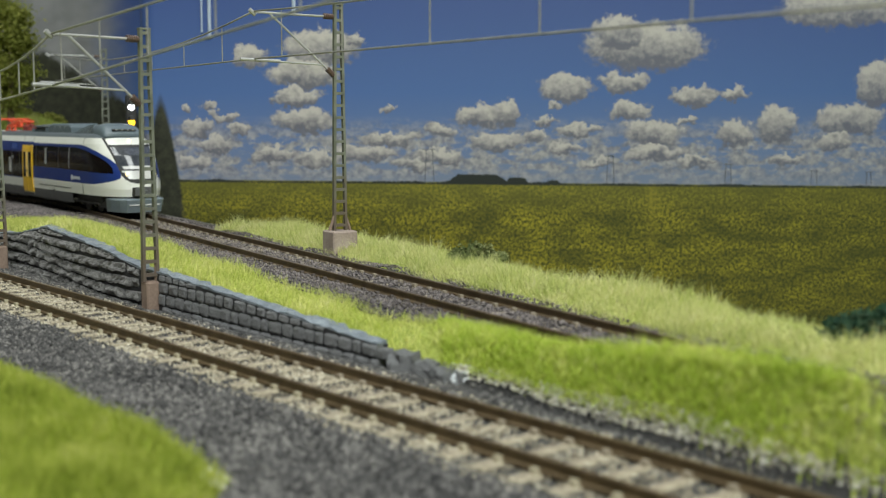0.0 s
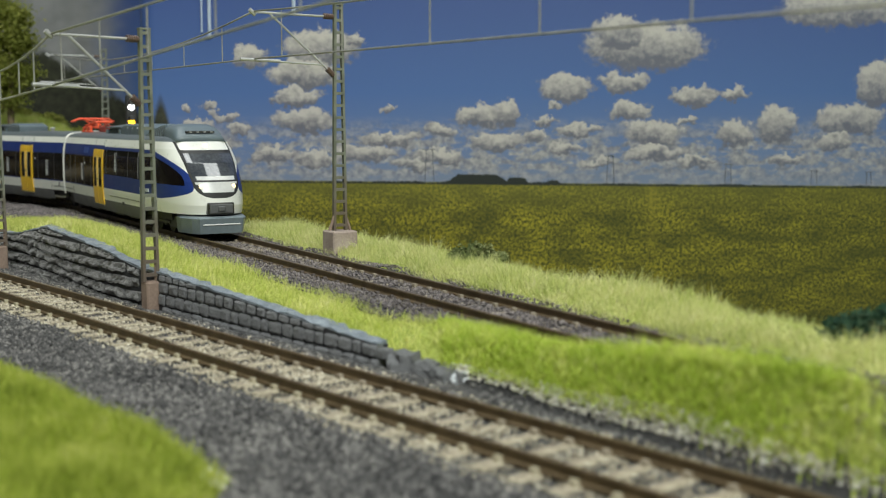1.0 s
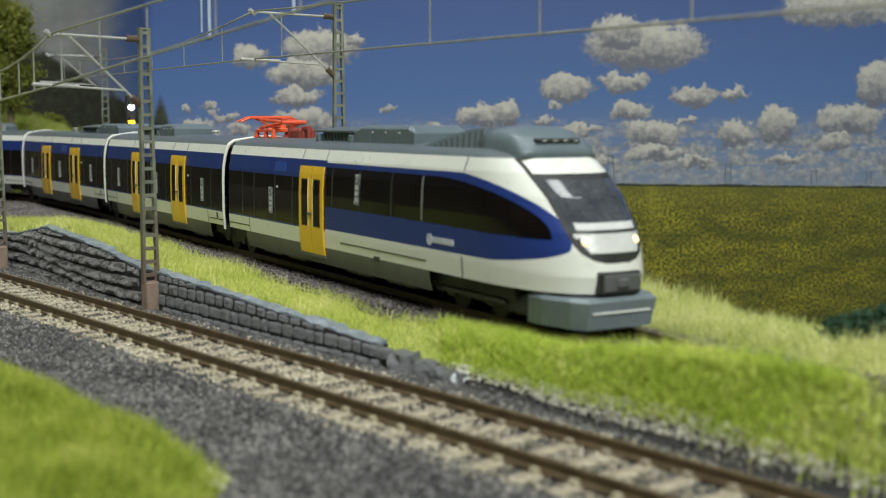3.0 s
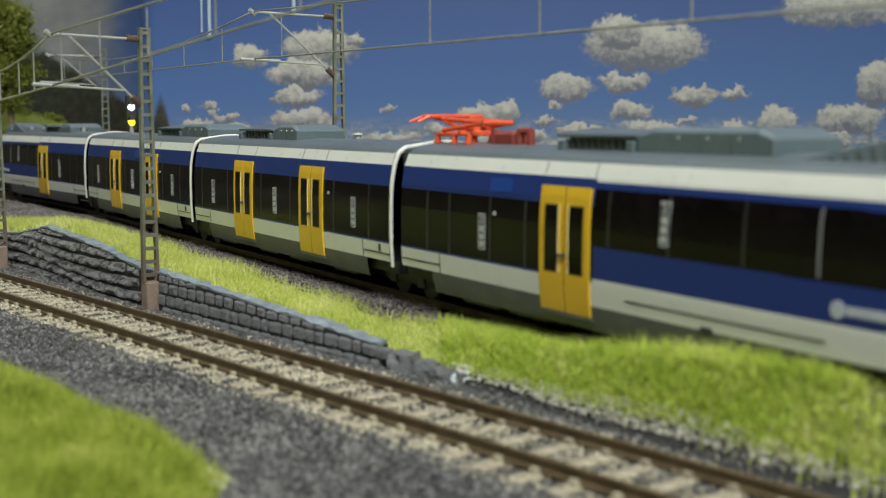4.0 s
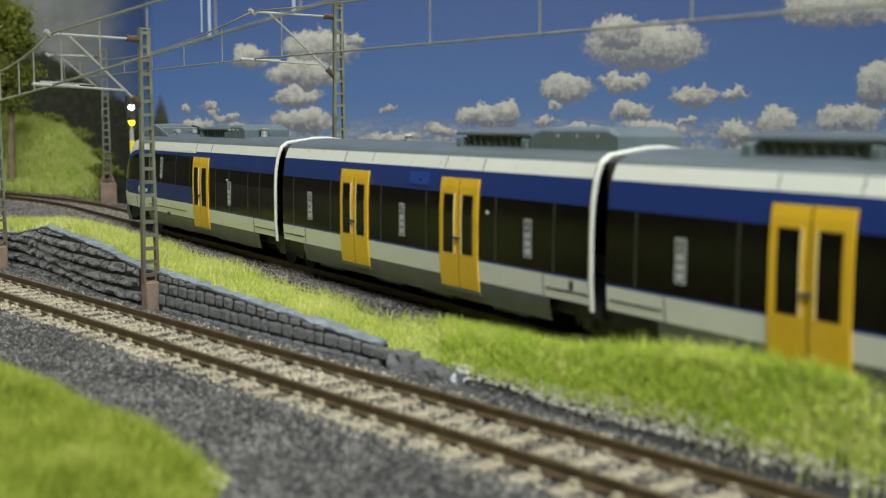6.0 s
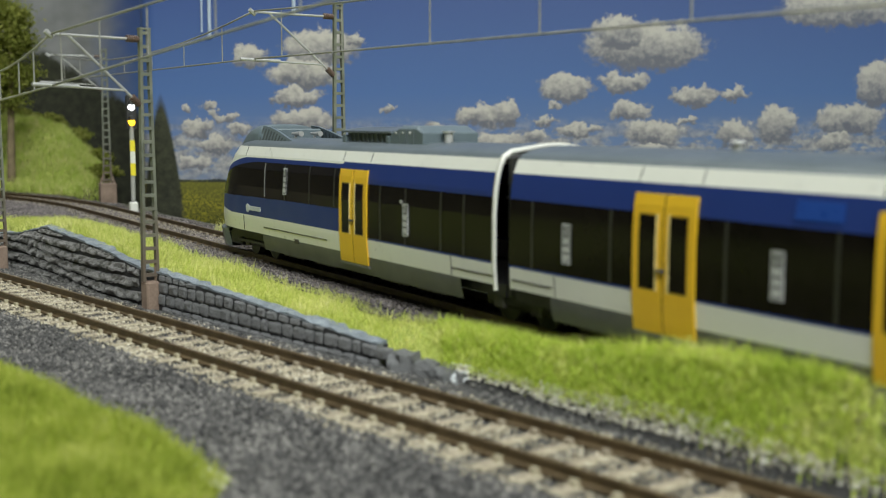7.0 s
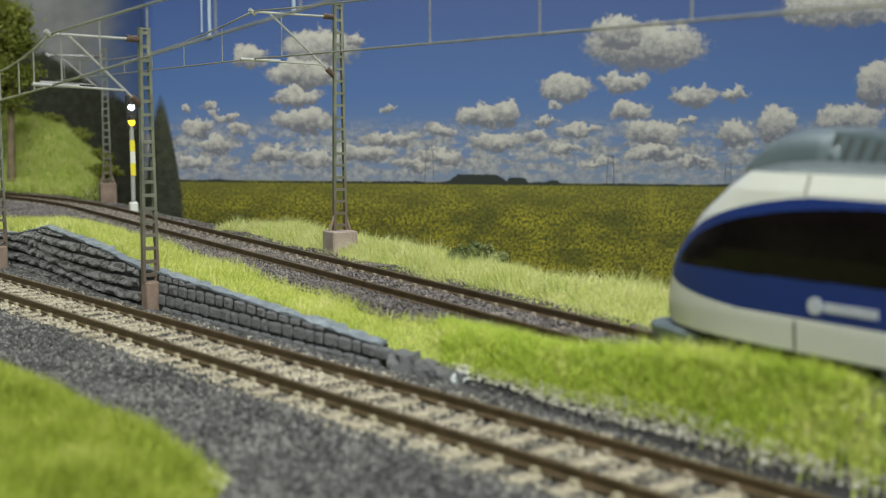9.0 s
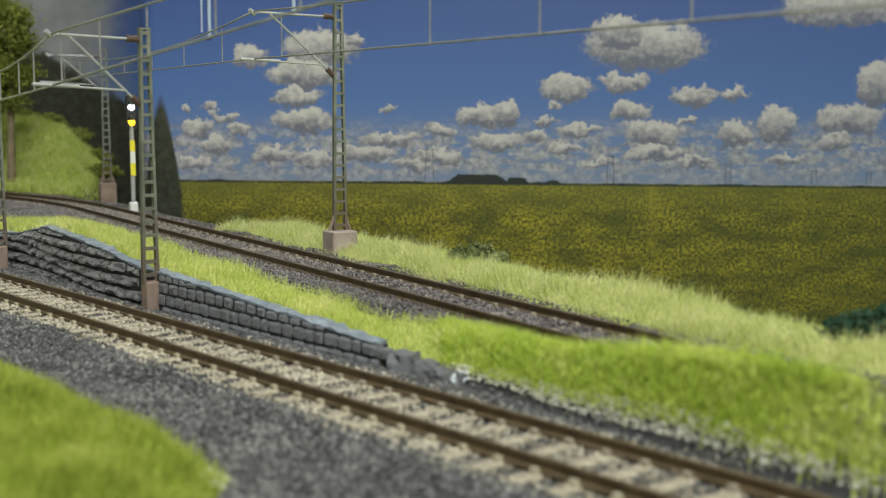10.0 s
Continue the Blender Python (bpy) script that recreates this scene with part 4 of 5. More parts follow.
def end_paint(x, y, h):
    """Paint scheme of an end car; x from the inner end to the nose."""
    if h < 0.0093 and (x > 0.1490 or x < 0.0200):
        return None
    if x < 0.0865:
        return band_paint(h)
    # windscreen and lamp panel on the front
    if x > 0.172 and h > 0.0160 and h < 0.0386:
        w = float(np.interp(h, [0.0160, 0.0166, 0.0180, 0.0200, 0.0225, 0.030, 0.035, 0.0386], [0.0032, 0.0058, 0.0081, 0.0093, 0.0099, 0.0109, 0.0114, 0.0115]))
        if y < w:
            if h < 0.0182 or y > w - 0.0009 - 0.0009 * (h < 0.0215):
                return ("screen_rim", "black")
            if h < 0.0225:
                return ("lamp_panel", "lamp_panel")
            if h < 0.0232:
                return ("screen_rim", "black")
            if h > 0.0352:
                return ("brow", "white_paint")
            if h > 0.0338:
                return ("sun_strip", "black")
            if h < 0.0247 and y < w - 0.002:
                return ("dashboard", "lamp_panel")
            return ("windscreen", "screen")
    if h > 0.0385:
        return ("roof", "roof_grey")
    inside = True
    if x > 0.150:
        up = h > 0.0190
        e = (abs(x - 0.150) / 0.0505) ** 2.0 + (abs(h - 0.0190) / (0.0164 if up else 0.0048)) ** 2.0
        inside = e < 1
    if not inside or h < 0.0150 or h > 0.0348:
        return ("lower_panel", "white_paint") if h > 0.0093 and h < 0.0150 else (("cantrail", "white_paint") if h >= 0.0150 else ("skirt", "grey_paint"))
    low = float(np.interp(x, [0.0865, 0.15, 0.2], [0.0217, 0.0215, 0.0208]))
    if h > low and h < 0.0334:
        if x < 0.150 or ((x - 0.150) / 0.0465) ** 1.9 + ((h - low) / (0.0334 - low)) ** 1.9 < 1:
            return ("window_band", "glass")
    return ("blue_panel", "blue_paint")


M["screen"] = worn("screen", (0.03, 0.035, 0.045), (0.09, 0.095, 0.105), 90, 0.06, spec=0.6)


END_SKIN = []


def end_car(lit):
    """An end car, its inner end at the origin, its nose towards +x."""
    car = tagged(new("railcar"), "blue and white end railcar with sloping nose and " + ("lit lamps" if lit else "dark lamps"), "train car", "cars of the train")
    hs = np.unique(np.round(np.concatenate([BANDS, np.arange(0.0093, 0.0388, 0.00019)]), 5))
    xs = [0.004, 0.010, 0.020, 0.05, 0.0865, 0.11, 0.138, 0.149] + list(np.arange(0.1500, 0.1660, 0.0004))
    if not END_SKIN:
        for (name, material), (v, f, _) in shell(end_paint, xs, hs, True).items():
            END_SKIN.append((name, mesh_of(name, v, f, [material], None, True)))
    for name, me in END_SKIN:
        part(name, me, None, car)
    boxes("floor_pan", "black", car, ((0.004, -0.0140, 0.0062), (0.185, 0.0135, 0.0092)))
    for s in (-1, 1):
        door = 0.0769 if lit else 0.0784
        add_door(car, door, s)
        add_sticker(car, 0.0443 if lit else 0.0470, 0.0171, s, 0.0085)
        add_sticker(car, 0.1283 if not lit else 0.1085, 0.0236, s, 0.0085)
        for x in (0.018, 0.029, 0.0475, 0.062):
            plate("window_post", "frame_grey", car, x - 0.0004, x + 0.0004, 0.0149, 0.0295, s, 0.00008)
        for x in (0.0915, 0.1095, 0.1290):
            plate("window_post", "frame_grey", car, x - 0.0004, x + 0.0004, 0.0219, 0.0332, s, 0.00008)
        plate("window_post", "post_grey", car, 0.1456, 0.1461, 0.0220, 0.0332, s, 0.00020)
        plate("panel_joint", "frame_grey", car, 0.097, 0.1475, 0.0116, 0.0119, s, 0.00015, rows=2)
        plate("panel_joint", "frame_grey", car, 0.1655, 0.1658, 0.0096, 0.0146, s, 0.00015, rows=4)
        plate("panel_joint", "frame_grey", car, 0.005, 0.024, 0.0112, 0.0115, s, 0.00015, rows=2)
        plate("panel_joint", "grey_paint", car, 0.024, 0.0242, 0.0094, 0.0141, s, 0.00012, rows=4)
        plate("panel_joint", "grey_paint", car, 0.1650, 0.1653, 0.0350, 0.0384, s, 0.00015, rows=4)
        for x in (door - 0.0088, door + 0.0088):
            plate("panel_joint", "grey_paint", car, x - 0.0001, x + 0.0001, 0.0356, 0.0384, s, 0.00012, rows=4)
        plate("door_button", "notice_white", car, 0.0492, 0.0500, 0.0256, 0.0264, s, 0.0003, rows=2)
        # operator's mark as plain shapes
        first = 0.1500 if s < 0 else 0.1616
        bm = bmesh.new()
        w = float(half_width(0.0174))
        rod(bm, (first, s * (w - 0.0003), 0.0174), (first, s * (w + 0.0002), 0.0174), 0.0015, sides=10)
        lg = part("mark", bm, "pale_print", car, "pale grey mark on the blue side")
        plate("mark_bar", "pale_print", lg, *sorted((first - s * 0.0018, first - s * 0.0118)), 0.0167, 0.0182, s, 0.0002, rows=2)
        for x in (0.040, 0.060, 0.105, 0.130):
            boxes("underfloor_box", "iron", car, ((x - 0.008, s * 0.0125 - 0.002, 0.0030), (x + 0.008, s * 0.0125 + 0.001, 0.0062)), bevel=0.0003)
        boxes("brake_rod", "iron", car, ((0.150, s * 0.0130 - 0.0006, 0.0044), (0.180, s * 0.0130 + 0.0006, 0.0056)), bevel=0.0002)
    plate("blue_sign", "dark_blue", car, 0.0470, 0.0560, 0.0310, 0.0342, -1, 0.00012, rows=3)
    for s in (-1, 1):
        # lifting points and hatch
        plate("hatch", "iron", car, 0.1185, 0.1215, 0.0086, 0.0100, s, 0.0003, rows=2)
        bm = bmesh.new()
        bmesh.ops.create_uvsphere(bm, u_segments=8, v_segments=6, radius=0.0006, matrix=Matrix.Translation((0.1735, s * 0.0152, 0.0318)))
        part("marker_lamp", bm, "silver", car)
    add_gaiter(car, 0.004, -1, not lit)
    # apron before the front bogie
    bm = bmesh.new()
    out = [(0.1895, 0.0136), (0.1950, 0.0136), (0.2030, 0.0116), (0.2068, 0.0094)]
    ring_out = out + [(x, -y) for x, y in out[::-1]]
    lo, hi = [], []
    for x, y in ring_out:
        lo.append(bm.verts.new((x - 0.0014, y * 0.93, 0.0016)))
        hi.append(bm.verts.new((x, y, 0.0078)))
    for i in range(len(ring_out) - 1):
        bm.faces.new((lo[i], lo[i + 1], hi[i + 1], hi[i]))
    top = [bm.verts.new((v.co.x - 0.001, v.co.y * 0.95, 0.0086)) for v in hi]
    for i in range(len(ring_out) - 1):
        bm.faces.new((hi[i], hi[i + 1], top[i + 1], top[i]))
    bm.faces.new(top)
    bm.faces.new(lo[::-1])
    bmesh.ops.recalc_face_normals(bm, faces=list(bm.faces))
    apron = part("apron", bm, "apron_grey", car, "slate grey snow plough apron")
    boxes("apron_edge", "lamp_panel", apron, ((0.2053, -0.0080, 0.0050), (0.2066, 0.0080, 0.0056)), bevel=0.0002)
    # coupler opening
    cb = boxes("coupler_box", "frame_grey", car, ((0.2020, -0.0056, 0.0092), (0.2060, 0.0056, 0.0142)), bevel=0.0004, label="grey coupler in a dark opening")
    boxes("coupler_face", "grey_paint", cb, ((0.2055, -0.0049, 0.0098), (0.2064, 0.0049, 0.0136)), bevel=0.0003)
    boxes("coupler_hook", "grey_paint", cb, ((0.2062, -0.0016, 0.0106), (0.2072, 0.0016, 0.0128)), bevel=0.0004)
    # lamps
    for s in (-1, 1):
        bm = bmesh.new()
        bmesh.ops.create_uvsphere(bm, u_segments=12, v_segments=8, radius=0.0010, matrix=Matrix.Translation((0.2018, s * 0.0068, 0.0206)))
        part("head_lamp", bm, "lamp_warm" if lit else "silver", car, "round lamp behind clear cover")
    bm = bmesh.new()
    bmesh.ops.create_uvsphere(bm, u_segments=12, v_segments=8, radius=0.0013, matrix=Matrix.Translation((0.1876, 0, 0.0366)))
    part("top_lamp", bm, "lamp_warm" if lit else "silver", car)
    # fairing over the cab: a rounded hood, and a slotted wing tapering back on each side
    bm = bmesh.new()
    prof = [(0.1640, 0.0456), (0.1690, 0.0460), (0.1735, 0.0459), (0.1770, 0.0450), (0.1800, 0.0434), (0.1822, 0.0412), (0.1838, 0.0386)]
    rows = []
    for x, h in prof:
        row = []
        for k in range(13):
            a = math.pi * k / 12
            cy, cz = math.cos(a), math.sin(a)
            row.append(bm.verts.new((x - 0.0012 * abs(cy) ** 3, 0.0107 * math.copysign(abs(cy) ** 0.55, cy), 0.0384 + (h - 0.0384) * cz ** 0.5)))
        rows.append(row)
    for a, b in zip(rows[:-1], rows[1:]):
        for k in range(12):
            bm.faces.new((a[k], b[k], b[k + 1], a[k + 1]))
    bm.faces.new(rows[0])
    bm.faces.new(rows[-1][::-1])
    bmesh.ops.recalc_face_normals(bm, faces=list(bm.faces))
    for f in bm.faces:
        f.smooth = len(f.verts) == 4
    fairing = part("fairing", bm, "roof_light", car, "blue-grey cab roof fairing with slotted side wings")
    for s in (-1, 1):
        bm = bmesh.new()
        line = [(0.1335, 0.0400), (0.1400, 0.0414), (0.1500, 0.0436), (0.1580, 0.0450), (0.1645, 0.0455)]
        rows = []
        for x, h in line:
            k = (h - 0.0386) / 0.0070
            rows.append([bm.verts.new(v) for v in ((x, s * 0.0112, 0.0384), (x, s * (0.0112 - 0.0018 * k), h), (x, s * (0.0103 - 0.0018 * k), h), (x, s * 0.0103, 0.0384))])
        for a, b in zip(rows[:-1], rows[1:]):
            for k in range(4):
                bm.faces.new((a[k], b[k], b[(k + 1) % 4], a[(k + 1) % 4]))
        bm.faces.new(rows[0])
        bm.faces.new(rows[-1])
        bmesh.ops.recalc_face_normals(bm, faces=list(bm.faces))
        wing = part("wing", bm, "roof_light", fairing)
        for k in range(9):
            x = 0.1415 + k * 0.0027
            top = float(np.interp(x, [p[0] for p in line], [p[1] for p in line])) - 0.0007
            kt = (top - 0.0386) / 0.0070
            for off in (0.00012, -0.00102):
                bm = bmesh.new()
                y0, y1 = 0.0112 - 0.0018 * 0.25 + off, 0.0112 - 0.0018 * kt + off
                quad = [(x + 0.0010, y0, 0.0402), (x + 0.0020, y0, 0.0402), (x + 0.0010, y1, top), (x, y1, top)]
                vs = [bm.verts.new((a, s * (b - c), z)) for c in (0.0, 0.0001) for a, b, z in quad]
                for q in ((0, 1, 2, 3), (7, 6, 5, 4), (0, 4, 5, 1), (1, 5, 6, 2), (2, 6, 7, 3), (3, 7, 4, 0)):
                    bm.faces.new([vs[m] for m in q])
                bmesh.ops.recalc_face_normals(bm, faces=list(bm.faces))
                part("slot", bm, "vent_dark", fairing)
    # horns between the wings, and a thin seam round the foot of the fairing
    for y in (-0.0035, 0.0035):
        bm = bmesh.new()
        rod(bm, (0.1450, y, 0.0428), (0.1530, y, 0.0428), 0.0009, 0.0004, 12)
        rod(bm, (0.1500, y, 0.0405), (0.1500, y, 0.0428), 0.0005, sides=8)
        part("horn", bm, "silver", car, "silver roof horn")
    boxes("roof_cabinet", "roof_light", car, ((0.1555, -0.0085, 0.0405), (0.1638, 0.0085, 0.0444)), bevel=0.0004)
    boxes("visor_slot", "black", fairing, ((0.1790, -0.0062, 0.0420), (0.1820, 0.0062, 0.0430)), bevel=0.0002)
    for k in range(4):
        boxes("visor_bar", "silver", fairing, ((0.1812, -0.0047 + k * 0.0030, 0.0423), (0.1823, -0.0037 + k * 0.0030, 0.0427)))
    add_roof_box(car, *((0.0627, 0.0903, 0.1275) if lit else (0.1027, 0.0705, 0.0522)))
    add_bogie(car, 0.1635, base=0.018)
    for s in (-1, 1):
        boxes("brake_gear", "black", car, ((0.1780, s * 0.0118 - 0.0012, 0.0028), (0.1890, s * 0.0118 + 0.0012, 0.0082)), bevel=0.0006)
        boxes("sand_box", "iron", car, ((0.1475, s * 0.0120 - 0.0014, 0.0040), (0.1505, s * 0.0120 + 0.0014, 0.0088)), bevel=0.0004)
    add_bogie(car, 0.0)
    if lit:
        add_pantograph(car)
    else:
        bm = bmesh.new()
        rod(bm, (0.0500, 0.002, 0.0408), (0.0500, 0.002, 0.0440), 0.0012, sides=12)
        rod(bm, (0.0500, 0.002, 0.0440), (0.0500, 0.002, 0.0444), 0.0018, sides=12)
        part("aerial", bm, "silver", car)
        boxes("tail_lamp", "lamp_red", car, ((0.1845, -0.0012, 0.0370), (0.1862, 0.0012, 0.0378)))
    return car


def add_pantograph(car):
    """A folded red current collector on its insulators."""

    def bar(name, parent, a, b, r, material="red_paint"):
        bm = bmesh.new()
        rod(bm, a, b, r, sides=8)
        return part(name, bm, material, parent)

    bm = bmesh.new()
    box(bm, (0.0035, -0.0062, 0.0432), (0.0205, -0.0052, 0.0440), 0.0002)
    box(bm, (0.0035, 0.0052, 0.0432), (0.0205, 0.0062, 0.0440), 0.0002)
    box(bm, (0.0050, -0.0062, 0.0432), (0.0064, 0.0062, 0.0442), 0.0002)
    box(bm, (0.0150, -0.0062, 0.0432), (0.0168, 0.0062, 0.0446), 0.0002)
    panto = part("pantograph", bm, "red_paint", car, "folded orange-red pantograph on insulators")
    for x in (0.0045, 0.0130, 0.0200):
        for y in (-0.0057, 0.0057):
            bm = bmesh.new()
            rod(bm, (x, y, 0.0385), (x, y, 0.0434), 0.0011, 0.0007, 10)
            for k in range(3):
                rod(bm, (x, y, 0.0395 + k * 0.0009), (x, y, 0.0399 + k * 0.0009), 0.0013, sides=10)
            part("post_insulator", bm, "red_paint", panto)
    for s in (-1, 1):
        bar("lower_arm", panto, (0.0060, s * 0.0050, 0.0446), (0.0245, s * 0.0035, 0.0466), 0.0006)
        bar("upper_arm", panto, (0.0245, s * 0.0035, 0.0466), (0.0010, s * 0.0045, 0.0478), 0.0006)
        bar("brace", panto, (0.0160, s * 0.0040, 0.0446), (0.0060, s * 0.0045, 0.0470), 0.0005)
        bar("horn", panto, (0.0005, s * 0.0080, 0.0483), (-0.0010, s * 0.0112, 0.0468), 0.0004)
        bar("horn", panto, (0.0040, s * 0.0080, 0.0483), (0.0032, s * 0.0112, 0.0468), 0.0004)
    for x in (0.0005, 0.0040):
        bar("contact_bow", panto, (x, -0.0080, 0.0483), (x, 0.0080, 0.0483), 0.0006)
    bar("knee", panto, (0.0245, -0.0045, 0.0466), (0.0245, 0.0045, 0.0466), 0.0007)
    bar("spring", panto, (0.0070, 0.0, 0.0450), (0.0150, 0.0, 0.0450), 0.0011)
    gear = boxes("breaker", "dark_red", car, ((0.0275, -0.003, 0.0398), (0.0365, 0.003, 0.0446)), bevel=0.0008, label="dark red roof switchgear")
    for x in (0.0265, 0.0380, 0.0425):
        bar("breaker_post", gear, (x, -0.002, 0.0390), (x, -0.002, 0.0450), 0.0010, "dark_red")
    bar("breaker_link", gear, (0.0380, -0.002, 0.0446), (0.0425, -0.002, 0.0446), 0.0009, "dark_red")


HEAD = end_car(True)
MID = mid_car((-0.0533, -0.0209, -0.0003), 0.0274, -1, "blue and white middle railcar with yellow double doors")
CARS = [(HEAD, 0.1715, 0.0, 0.158, 1), (MID, 0.0885, -0.084, 0.084, 1)]
TAIL = end_car(False)
MID_B = mid_car((0.0141, 0.0470, 0.0795), -0.0273, 1, "middle railcar with a bright blue sign between its yellow doors")
CARS += [(MID_B, -0.0790, -0.084, 0.084, 1), (TAIL, -0.1625, 0.0, 0.158, -1)]

# ---- retaining wall ----


def wall_point(x):
    """Foot of the wall at plan position x along the near track."""
    n = float(wall_line(np.array([x]))[0])
    # slide along the near track to the place with this x
    s = (x - NEAR_P.x - NEAR_N.x * n) / NEAR_D.x
    q = NEAR_P + NEAR_D * s + NEAR_N * n
    return q


def build_wall():
    wall = tagged(new("retaining_wall"), "grey cast stone retaining wall of rough blocks with pale coping", "wall", kind="structure")
    rnd = random.Random(8)
    # backing of mortar
    xs = np.arange(-0.235, -0.0155, 0.002)
    verts, faces, cap, capf = [], [], [], []
    for x in xs:
        q = wall_point(x)
        t = float(wall_top(x))
        b = q + NEAR_N * 0.0048
        lean = NEAR_N * 0.0012
        verts += [(q.x + NEAR_N.x * 0.0006, q.y + NEAR_N.y * 0.0006, -0.006), (q.x + lean.x, q.y + lean.y, t - 0.0008), (b.x, b.y, t - 0.0008), (b.x, b.y, -0.006)]
        e1, e2 = q + lean - NEAR_N * rnd.uniform(-0.0005, 0.0004), b + NEAR_N * rnd.uniform(-0.0012, 0.0006)
        w1, w2 = rnd.uniform(-0.0009, -0.0001), rnd.uniform(-0.0005, 0.0003)
        cap += [(e1.x, e1.y, t - 0.0008), (e1.x, e1.y, t + 0.0002 + w1), (e2.x, e2.y, t + 0.0003 + w2), (e2.x, e2.y, t - 0.0008)]
    for i in range(len(xs) - 1):
        faces += [(i * 4 + k, i * 4 + 4 + k, i * 4 + 4 + (k + 1) % 4, i * 4 + (k + 1) % 4) for k in range(4)]
    ends = [(0, 1, 2, 3), tuple(len(verts) - 1 - k for k in range(4))]
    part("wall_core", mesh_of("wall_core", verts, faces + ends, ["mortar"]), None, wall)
    part("coping", mesh_of("coping", cap, faces + ends, ["cap"]), None, wall, "pale blue-grey worn coping")
    # a few shapes of dressed block and of rough lump, each shared by many

    def lumps(material, rough, push):
        out = []
        for k in range(9):
            bm = bmesh.new()
            bmesh.ops.create_cube(bm, size=1)
            bmesh.ops.subdivide_edges(bm, edges=list(bm.edges), cuts=2, use_grid_fill=True)
            for v in bm.verts:
                edge = (abs(v.co.x) > 0.4) + (abs(v.co.z) > 0.4)
                if edge < 2:
                    # inner lines lie close to the rim, which keeps the face flat and its arris tight
                    v.co.x *= 1.0 if abs(v.co.x) > 0.4 else 2.1 - rough
                    v.co.z *= 1.0 if abs(v.co.z) > 0.4 else 2.1 - rough
                else:
                    v.co.x *= 0.93
                    v.co.z *= 0.95
                if v.co.y < -0.3:
                    v.co.y += (0.0, push, push * 1.8)[edge] + rnd.uniform(-1, 1) * rough * 0.27
                v.co.x += rnd.uniform(-1, 1) * (0.02 + 0.07 * rough)
                v.co.z += rnd.uniform(-1, 1) * (0.02 + 0.09 * rough)
            me = bpy.data.meshes.new("block")
            bm.to_mesh(me)
            bm.free()
            me.materials.append(M[material])
            out.append(me)
        return out

    shapes = lumps("stone", 0.25, 0.22)
    rough_shapes = lumps("rough_stone", 1.0, 0.25)
    end_shapes = lumps("stone", 0.8, 0.2)
    ang = math.degrees(math.atan2(NEAR_D.y, NEAR_D.x))

    def lay(x0, x1, course, wide, first, depth, stock, sway, fill):
        z, row = first, 0
        while z < 0.02:
            x = x0 + rnd.uniform(0, wide * 0.6)
            while x < x1:
                w = wide * rnd.uniform(0.7, 1.3)
                q = wall_point(x + w * 0.32)
                t = float(wall_top(q.x))
                zz = z + sway * math.sin(q.x * 75 + row * 0.8)
                hgt = min(course, t - 0.0008 - zz)
                if hgt > course * 0.3:
                    lean = 0.0012 * (zz + hgt / 2 + 0.004) / max(t + 0.004, 0.002)
                    c = q + NEAR_N * (lean + (0.0006 if sway else 0.0008))
                    part("block", stock[rnd.randrange(9)], None, wall, at=Matrix.Translation((c.x, c.y, zz + hgt * 0.5)) @ Euler((0, rnd.uniform(-0.04, 0.04), radians(ang + rnd.uniform(-2, 2)))).to_matrix().to_4x4() @ Matrix.Diagonal((w - 0.0006, depth * (rnd.uniform(0.7, 1.35) if sway else rnd.uniform(0.9, 1.1)), hgt * fill, 1)))
                x += w * 0.645
            z += course
            row += 1

    lay(-0.0905, -0.0165, 0.0037, 0.0056, -0.0036, 0.0024, shapes, 0.0, 0.9)
    lay(-0.2150, -0.0985, 0.0037, 0.0030, -0.0040, 0.0032, rough_shapes, 0.0006, 0.74)
    # fallen end stones beyond the wall
    for x, y, s in ((-0.0095, 0.2768, 0.0058), (-0.0042, 0.2722, 0.0048), (0.0005, 0.2700, 0.0042), (0.0052, 0.2668, 0.0036), (0.0102, 0.2625, 0.0034), (0.0150, 0.2560, 0.0030), (0.0195, 0.2505, 0.0028), (0.0245, 0.2440, 0.0030)):
        ob = tagged(new("boulder", end_shapes[rnd.randrange(9)]), "dark grey loose stone block beside the track", "stone", "loose end stones")
        ob.matrix_world = Matrix.Translation((x, y, -0.0035 + s * 0.42)) @ Euler((0.1, rnd.uniform(-0.2, 0.2), radians(ang + rnd.uniform(-12, 12)))).to_matrix().to_4x4() @ Matrix.Diagonal((s * 1.2, s, s * 1.15, 1))


build_wall()


